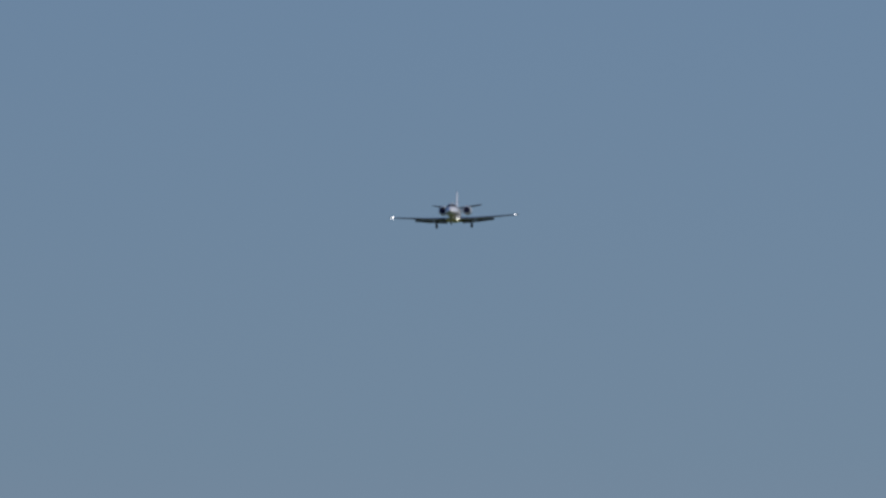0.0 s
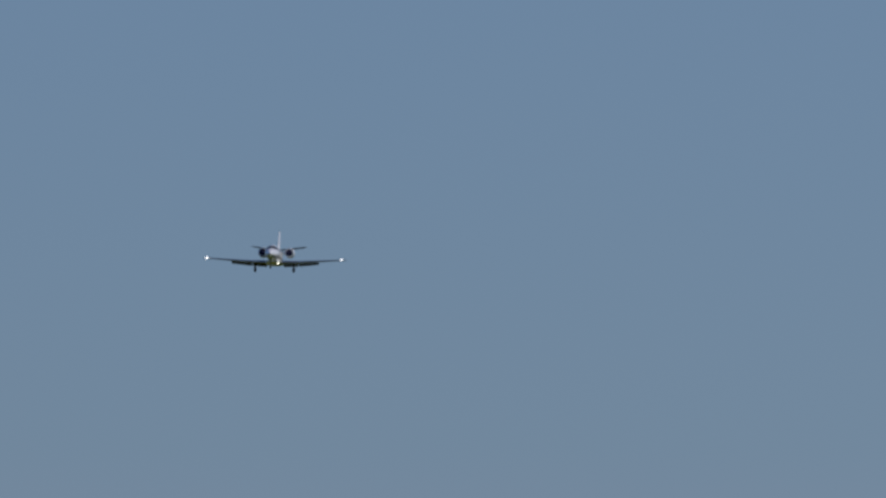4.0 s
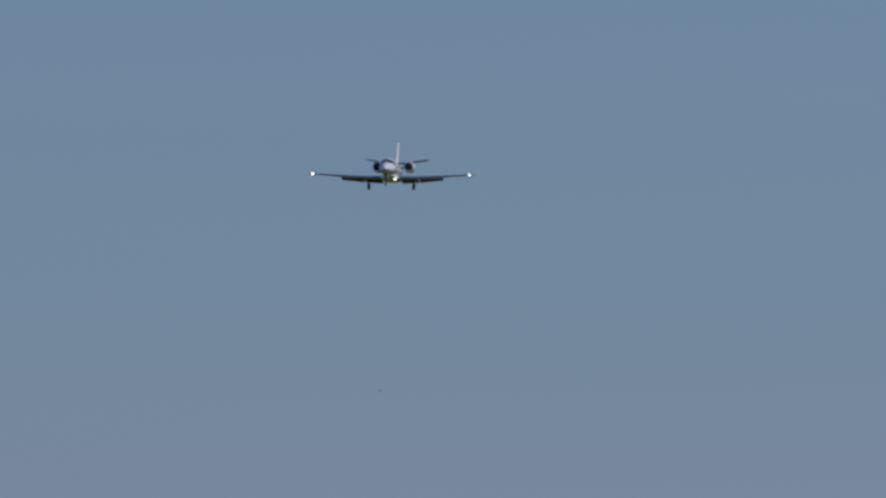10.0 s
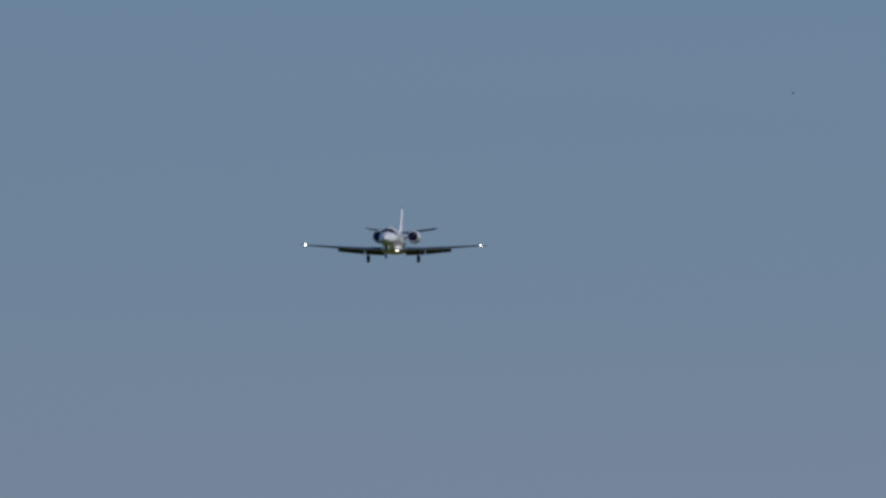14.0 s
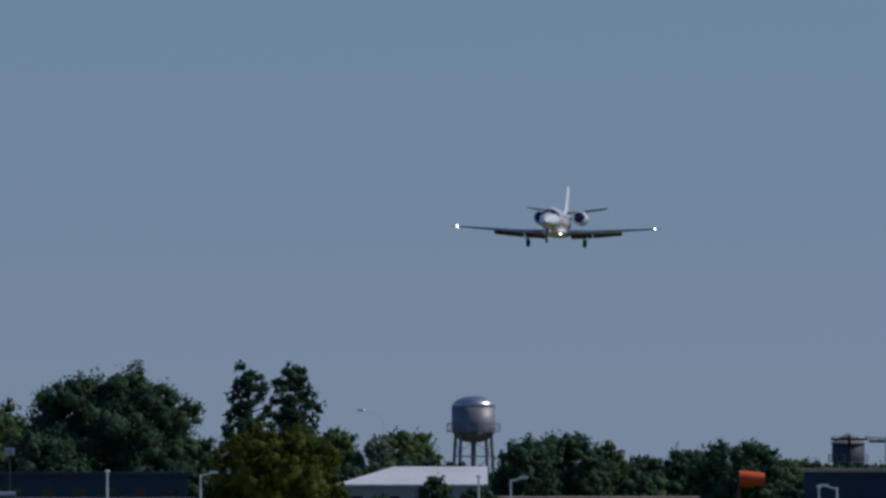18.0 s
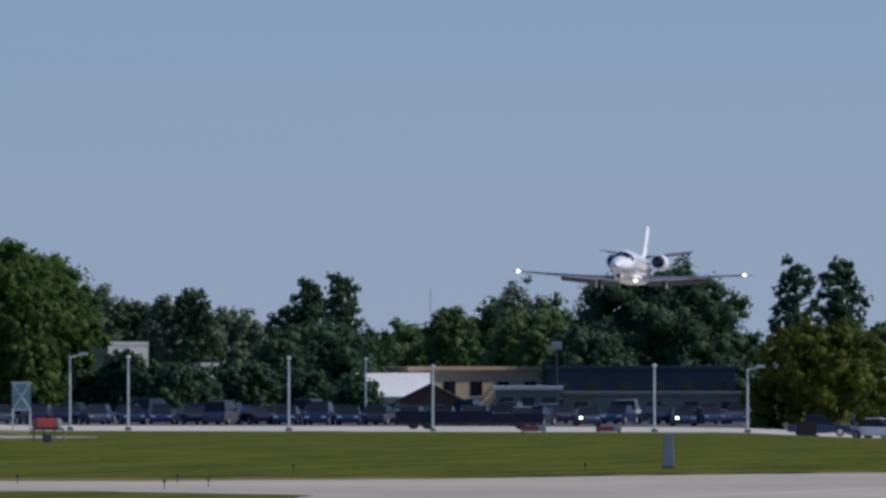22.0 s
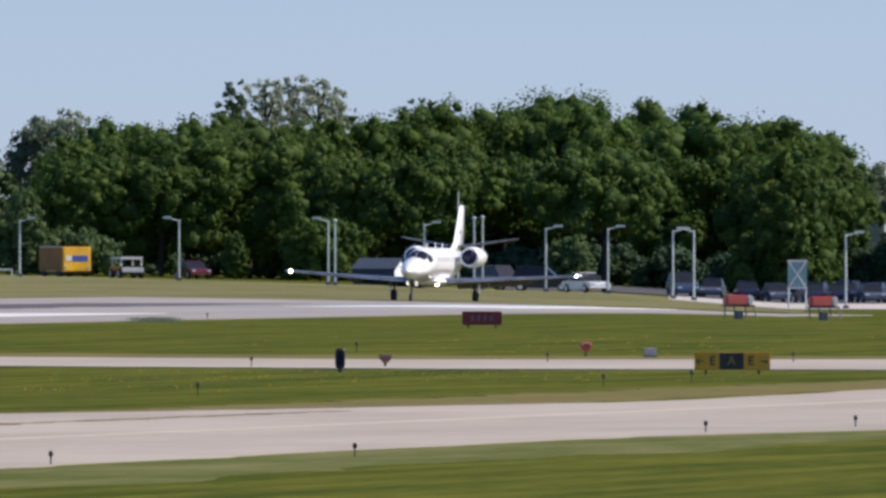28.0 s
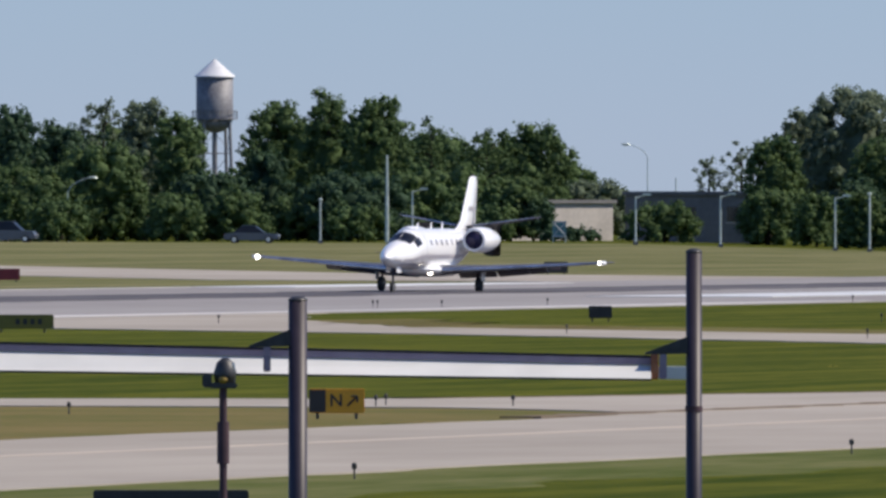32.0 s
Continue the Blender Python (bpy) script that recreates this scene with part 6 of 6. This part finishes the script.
def barrel(c, d=1296):
    b = empty("traffic_barrel", Matrix.Translation(spot(c, d)), "orange and white traffic barrel beside the road", "traffic barrel", group="row of traffic barrels")
    ringf = lambda r, z: [Vector((r * math.sin(radians(a)), r * math.cos(radians(a)), z)) for a in range(0, 360, 30)]
    bm = B()
    loft(bm, [ringf(0.31, 0), ringf(0.29, 0.35), ringf(0.26, 0.72), ringf(0.22, 0.97), ringf(0.15, 1.02)])
    part("drum", bm, BARREL, b, smooth=True)
    bm = B()
    loft(bm, [ringf(0.288, 0.45), ringf(0.28, 0.58)], caps=False)
    part("band", bm, BAND, b)
    return b


for c in (1622, 1645, 1742, 1750, 1834, 1912, 2004, 2016, 2074, 2130, 2172, 2220, 2260):
    barrel(c)


def barricade(c, d=1212):
    b = empty("road_barricade", facing(c, d), "low orange and white barricade beside the road", "barricade", group="road barricades")
    bm = B()
    box(bm, -0.85, 0.35, -0.12, 0.12, 0.08, 0.42, 0.03)
    part("orange_rail", bm, ORANGE_RED, b)
    bm = B()
    box(bm, 0.352, 0.85, -0.12, 0.12, 0.08, 0.42, 0.03)
    part("white_rail", bm, WALL_WHITE, b)
    for x in (-0.7, 0.7):
        bm = B()
        box(bm, x - 0.05, x + 0.05, -0.25, 0.25, -0.02, 0.09, 0.01)
        part("foot", bm, DARKSTEEL, b)
    return b


for c in (933, 1066):
    barricade(c)


def long_screen(c0, c1, row, d, label):
    w = (c1 - c0) * d / HEAD
    at = spot((c0 + c1) / 2, d)
    h = top_at(row, d) - at.z
    f = empty("screen_fence", facing((c0 + c1) / 2, d), label, "fence")
    n = max(2, int(w / 2.4))
    for k in range(n + 1):
        bm = B()
        x = -w / 2 + w * k / n
        rod(bm, (x, 0, -0.1), (x, 0, h + 0.08), 0.05, 0.05, 6)
        part("post", bm, DARKSTEEL, f)
        if k < n:
            bm = B()
            box(bm, x + 0.06, x + w / n - 0.06, -0.02, 0.02, 0.08, h, 0.006)
            part("panel", bm, FENCE_DARK, f)
    return f


long_screen(2400, 2720, 572, 1300, "dark screened fence before the hangar")


# ---- the posts before the tripod ----
POST_D = 100.0


def near_post(c, top, wide, label):
    p = empty("steel_post", facing(c, POST_D), label, "post", group="posts of the white barrier")
    h, r = top_at(top, POST_D), wide * POST_D / HEAD / 2
    bm = B()
    rod(bm, (0, 0, -0.1), (0, 0, h - 0.02), r, r, 20)
    part("tube", bm, STEEL, p, smooth=True)
    bm = B()
    ball(bm, (0, 0, h - 0.02), (r * 1.06, r * 1.06, 0.022), 16)
    part("cap", bm, DARKSTEEL, p)
    z = h - 0.255 if top > 600 else h - 0.56
    bm = B()
    loft(bm, [[Vector((x, y, zz)) for x, zz in ((-r * 0.8, z + 0.075), (-r * 0.8, z - 0.02), (-0.27, z - 0.025), (-0.27, z - 0.015), (-0.11, z + 0.045))] for y in (-0.03, 0.03)])
    part("bracket", bm, DARKSTEEL, p, "dark triangular bracket")
    bm = B()
    box(bm, -0.19, -0.15, -0.03, 0.03, z - 0.16, z - 0.02, 0.004)
    part("drop_strut", bm, BAND, p)
    if top < 600:
        bm = B()
        rod(bm, (0, 0, h - 0.9), (0, 0, h - 0.87), r * 1.1, r * 1.1, 20)
        part("collar", bm, RUST_DARK, p)
    return p


near_post(-1778, 550, 28, "galvanised steel post with dark bracket before the airfield")
near_post(-2479, 635, 33, "shorter galvanised steel post with dark bracket")


def barrier_beam():
    d = POST_D + 0.5
    cm = (-1790 - 3260) / 2
    w = (3260 - 1790) * d / HEAD
    b = empty("barrier_beam", facing(cm, d), "long white horizontal beam with a dark top edge between posts", "barrier")
    z0, z1 = top_at(781, d), top_at(746, d)
    bm = B()
    loft(bm, [[Vector((x, y, z)) for y, z in ((-0.12, z0), (0.02, z1 + dz), (0.05, z1 + dz), (0.05, z0))] for x, dz in ((-w / 2, 0.0), (w / 2 - 0.2, -0.036))])
    part("beam", bm, MARK_WHITE, b, "white painted beam")
    # the shade under the cap is put into this strip's lilac-grey colour
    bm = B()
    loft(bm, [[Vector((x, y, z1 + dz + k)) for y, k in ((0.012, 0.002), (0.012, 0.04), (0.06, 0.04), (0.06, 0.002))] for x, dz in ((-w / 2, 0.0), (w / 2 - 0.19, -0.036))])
    part("upper_band", bm, BAND, b, "upper band of the beam, shade put into its lilac-grey colour")
    bm = B()
    loft(bm, [[Vector((x, y, z1 + dz + k)) for y, k in ((0.008, 0.0405), (0.008, 0.053), (0.064, 0.053), (0.064, 0.0405))] for x, dz in ((-w / 2, 0.0), (w / 2 - 0.19, -0.036))])
    part("top_cap", bm, FENCE_DARK, b, "dark weathered top cap")
    bm = B()
    box(bm, w / 2 - 0.2, w / 2 - 0.16, -0.045, 0.045, z0 - 0.005, z1 + 0.03, 0.004)
    part("end_clamp", bm, RUST_PALE, b, "rusty red end clamp")
    bm = B()
    box(bm, w / 2 - 0.158, w / 2, -0.035, 0.035, z0 - 0.004, z1 - 0.04, 0.004)
    part("end_piece", bm, MARK_WHITE, b)
    bm = B()
    box(bm, -w / 2, w / 2 - 0.2, -0.125, 0.045, z0 - 0.012, z0 - 0.002, 0.002)
    part("bottom_rail", bm, DARKSTEEL, b)
    b.rotation_mode = "XYZ"
    b.matrix_basis = b.matrix_basis @ Matrix.Translation((w / 2, 0, z1)) @ pose(0, 0, 0, 0, 0.75, 0) @ Matrix.Translation((-w / 2, 0, -z1))
    # carriers that hold the beam to the ground at its far end
    bm = B()
    rod(bm, (-w / 2 + 0.3, 0, -0.1), (-w / 2 + 0.3, 0, z0), 0.05, 0.05, 12)
    part("stand", bm, STEEL, b)
    return b


barrier_beam()


def lamp_stake():
    d = 95.0
    p = empty("obstruction_light", facing(-2611, d), "weathered obstruction light on a rusty conduit post", "light")
    h = top_at(742, d)
    bm = B()
    rod(bm, (0, 0, -0.1), (0, 0, h - 0.16), 0.022, 0.02, 12)
    part("conduit", bm, RUST_DARK, p, "rusty purple-brown conduit")
    bm = B()
    rod(bm, (0, 0, h - 0.56), (0, 0, h - 0.34), 0.032, 0.032, 12)
    part("coupling", bm, RUST_DARK, p)
    bm = B()
    box(bm, -0.075, 0.075, -0.05, 0.05, h - 0.165, h - 0.135, 0.008)
    part("mount", bm, DARKSTEEL, p)
    bm = B()
    loft(bm, [[Vector((0.01 + r * math.sin(radians(a)), r * math.cos(radians(a)), z)) for a in range(0, 360, 24)] for r, z in ((0.055, h - 0.134), (0.06, h - 0.08), (0.045, h - 0.03), (0.015, h - 0.004))])
    part("globe", bm, DARKSTEEL, p, "dark lamp globe", True)
    bm = B()
    ball(bm, (0, -0.045, h - 0.12), (0.028, 0.02, 0.02), 10)
    part("lens", bm, LETTER, p, "yellow-green lens")
    bm = B()
    box(bm, -0.11, -0.06, -0.04, 0.04, h - 0.16, h - 0.09, 0.008)
    part("junction_box", bm, DARKSTEEL, p)
    bm = B()
    box(bm, 0.045, 0.06, -0.03, 0.03, h - 0.13, h - 0.03, 0.003)
    part("shield", bm, METAL, p)
    return p


lamp_stake()


# ---- grass tufts ----
def tufts(name, blade, regions, label):
    vs, fs = [], []
    r2 = random.Random(21)
    for c0, c1, d0, d1, n, hh in regions:
        for _ in range(n):
            d = math.sqrt(r2.uniform(d0 * d0, d1 * d1))
            p = spot(r2.gauss((c0 + c1) / 2, (c1 - c0) / 4), d)
            for _ in range(5):
                a, l = r2.uniform(0, 6.28), hh * r2.uniform(0.5, 1.3)
                ox, oy = r2.gauss(0, 0.07), r2.gauss(0, 0.07)
                k = len(vs)
                dx, dy = math.cos(a), math.sin(a)
                vs += [(p.x + ox - dy * 0.012, p.y + oy + dx * 0.012, p.z - 0.01), (p.x + ox + dy * 0.012, p.y + oy - dx * 0.012, p.z - 0.01), (p.x + ox + dx * l * 0.4, p.y + oy + dy * l * 0.4, p.z + l)]
                fs.append((k, k + 1, k + 2))
    me = bpy.data.meshes.new(name)
    me.from_pydata(vs, [], fs)
    me.materials.append(blade)
    return tagged(new(name, me), label, "grass", kind="stuff")


tufts("grass_tufts", BLADE, ((950, 1650, 236, 282, 3200, 0.12), (1050, 1350, 250, 290, 1000, 0.1)), "rough uncut grass tufts near the fence")
tufts("dry_flowers", FLOWER, ((-1500, -900, 430, 470, 55, 0.05), (-1300, -100, 455, 490, 90, 0.05), (-900, 100, 520, 640, 60, 0.06)), "ochre weed flowers scattered in the mown grass")
tufts("weed_clumps", LEAF_GREY, ((-1155, -1070, 728, 752, 500, 0.13),), "grey-green weeds at the runway edge")


# ---- birds ----
def bird():
    b = empty("bird", pose(0, 0, 0), "small dark bird flying past", "bird")
    bm = B()
    ball(bm, (0, 0, 0), (0.018, 0.045, 0.018), 10)
    part("body", bm, SIGN_BLACK, b, smooth=True)
    for s in (1, -1):
        bm = B()
        loft(bm, [[Vector((s * x, y + u * c, z + v * 0.02)) for u, v in FOIL] for x, y, c, z in ((0.01, -0.018, 0.035, 0.007), (0.04, -0.02, 0.028, 0.02), (0.075, 0.0, 0.01, 0.014))])
        part("wing", bm, SIGN_BLACK, b)
    bm = B()
    loft(bm, [[Vector((x * w, y, 0.01 * k)) for x, k in ((-1, 0), (1, 0), (0.9, 1), (-0.9, 1))] for y, w in ((0.035, 0.008), (0.07, 0.018))])
    part("tail", bm, SIGN_BLACK, b)
    return b


BIRD = bird()


# ---- what moves ----
def motions():
    # seconds, place, pitch and bank of the jet
    walk(JET, [(t, pose(x, y, z, pitch, bank, steps(t, ((0, 2.0), (22, 2.2), (27, 2.4), (30, 1.8), (32, 1.3))))) for t, x, y, z, pitch, bank in (
        (0, -229.3, 2269.31, 75.9, -2.5, -1.42), (0.5, -229.3, 2242.21, 74.35, -2.5, -1.19), (1, -229.3, 2215.36, 72.8, -2.5, -0.47),
        (1.5, -229.3, 2188.76, 71.25, -2.5, 0.46), (2, -229.3, 2162.38, 69.7, -2.5, 0.45), (2.5, -229.3, 2136.22, 68.15, -2.5, 0),
        (3, -229.3, 2110.27, 66.6, -2.5, -0.44), (3.5, -229.3, 2084.52, 65.05, -2.5, 0.22), (5.5, -229.3, 1983.26, 58.85, -2.5, 2.93),
        (6, -229.3, 1958.34, 57.3, -2.5, 3.31), (6.5, -229.3, 1933.56, 55.75, -2.5, 1.63), (7, -229.3, 1908.92, 54.2, -2.5, 2.42),
        (7.5, -229.3, 1884.39, 52.65, -2.5, 1.78), (8, -229.3, 1859.99, 51.1, -2.5, 0), (8.5, -229.3, 1835.69, 49.55, -2.5, 0.38),
        (9, -229.3, 1811.5, 48, -2.5, 1.15), (9.5, -229.3, 1787.4, 46.45, -2.5, 0.56), (10, -229.3, 1763.4, 44.9, -2.5, 0.56),
        (10.5, -229.3, 1739.48, 43.35, -2.5, 0.55), (11, -229.3, 1715.64, 41.8, -2.5, 0.72), (11.5, -229.3, 1691.87, 40.25, -2.5, 2.15),
        (12, -229.3, 1668.17, 38.7, -2.5, 2.11), (12.5, -229.3, 1644.54, 37.15, -2.5, 0.87), (13, -229.3, 1620.97, 35.6, -2.5, 0.52),
        (13.5, -229.3, 1597.45, 34.05, -2.5, 0.34), (15.5, -229.3, 1503.9, 27.85, -2.5, -0.65), (16, -229.43, 1480.62, 26.3, -2.5, -1.68),
        (16.5, -229.27, 1457.39, 25.01, -2.5, -1.09), (17, -229.29, 1434.19, 23.15, -2.5, 0), (17.5, -229.48, 1411.02, 21.49, -2.5, 0.9),
        (18, -229.55, 1387.9, 19.92, -2.5, 0.89), (18.5, -229.75, 1364.8, 18.24, -2.5, 0.73), (19, -229.92, 1341.74, 17, -2.5, 0.43),
        (19.5, -230.26, 1318.71, 15.6, -2.5, 0.42), (20, -230.44, 1295.71, 14.35, -2.5, 0.7), (20.5, -230.69, 1272.74, 12.86, -2.67, 1.5),
        (21, -230.98, 1249.81, 11.08, -2.83, 1.34), (21.5, -231.41, 1226.91, 9.22, -3, 0.26), (22, -231.49, 1204.04, 7.44, -3.17, 1.03),
        (22.5, -231.67, 1181.2, 5.3, -3.33, 0.51), (23, -231.89, 1158.4, 3.62, -3.5, 0.63), (23.5, -232.06, 1135.63, 2.08, -3.75, -0.12),
        (24, -232.08, 1112.9, 0.99, -4, 1.58), (24.5, -231.98, 1090.21, 0.17, -4.25, 1.43), (26.5, -232.22, 999.88, -0.27, -2, 1),
        (27, -232.1, 977.41, -0.21, -1.4, 0.9), (27.5, -231.96, 954.99, -0.16, -0.8, 0.9), (28, -231.8, 932.64, -0.07, -0.2, 0.92),
        (28.5, -231.57, 910.34, -0.05, -0.18, 0.9), (29, -231.31, 888.1, 0.11, -0.15, 0.29), (29.5, -230.88, 865.92, -0.01, -0.12, 1),
        (30, -230.64, 843.82, 0.08, -0.1, 1), (30.5, -230.38, 821.79, 0.02, -0.08, 0.9), (31, -230.11, 799.83, -0.02, -0.05, 1),
        (31.5, -229.7, 777.96, 0.01, -0.02, 0.9), (32, -229.29, 756.17, 0.02, -0, 1),
    )])
    # the legs hang down in the air and settle on the runway
    for leg in LEGS:
        walk(leg, [(t, pose(0, 0, z)) for t, z in ((0, -0.13), (20, -0.13), (26, -0.13), (28, -0.11), (29.5, -0.04), (31, 0), (32, 0))])
    # the reversers swing open on the roll
    for bucket, cx, cz, way in BUCKETS:
        shut, wide = pose(0, 0, 0), pose(cx, 4.65, cz) @ pose(0, 0, 0, 74 * way) @ pose(-cx, -4.65, -cz)
        walk(bucket, [(0, shut), (30.2, shut), (30.9, wide), (32, wide)])
    walk(VAN, [(t, facing(-1274 + 36 * (t - 28), 1420, 27)) for t in range(0, 33, 4)])
    walk(TRAILER, [(t, facing(c, 1293)) for t, c in ((0, -230), (18, -230), (19, 34), (20, 296), (21, 558), (22, 820), (23, 1082), (24, 1344), (25, 1606), (26, 1868), (27, 2000), (32, 2000))])
    walk(CART, [(t, facing(-1160 + 66 * (t - 28), 1415, 18)) for t in range(0, 33, 4)])
    walk(RED_CAR, [(t, facing(-1043 - 65 * (t - 28), 1432, 18)) for t in range(0, 33, 4)])
    # the bird crosses upwards from 8 s to 14 s, and has come from and goes on to the far sides
    walk(BIRD, [(t, pose(x, y, z, 20, 0, -70)) for t, x, y, z in ((0, -96.86, 612.62, 0.8), (5, -89.1, 613.63, 1.0), (6, -87.54, 613.83, 2.16), (9, -82.88, 614.44, 9.12), (12, -76.75, 615.23, 15.83), (13, -76.67, 615.24, 18.41), (16, -72.01, 615.85, 25.37), (32, -47.16, 619.07, 62.51))])


motions()
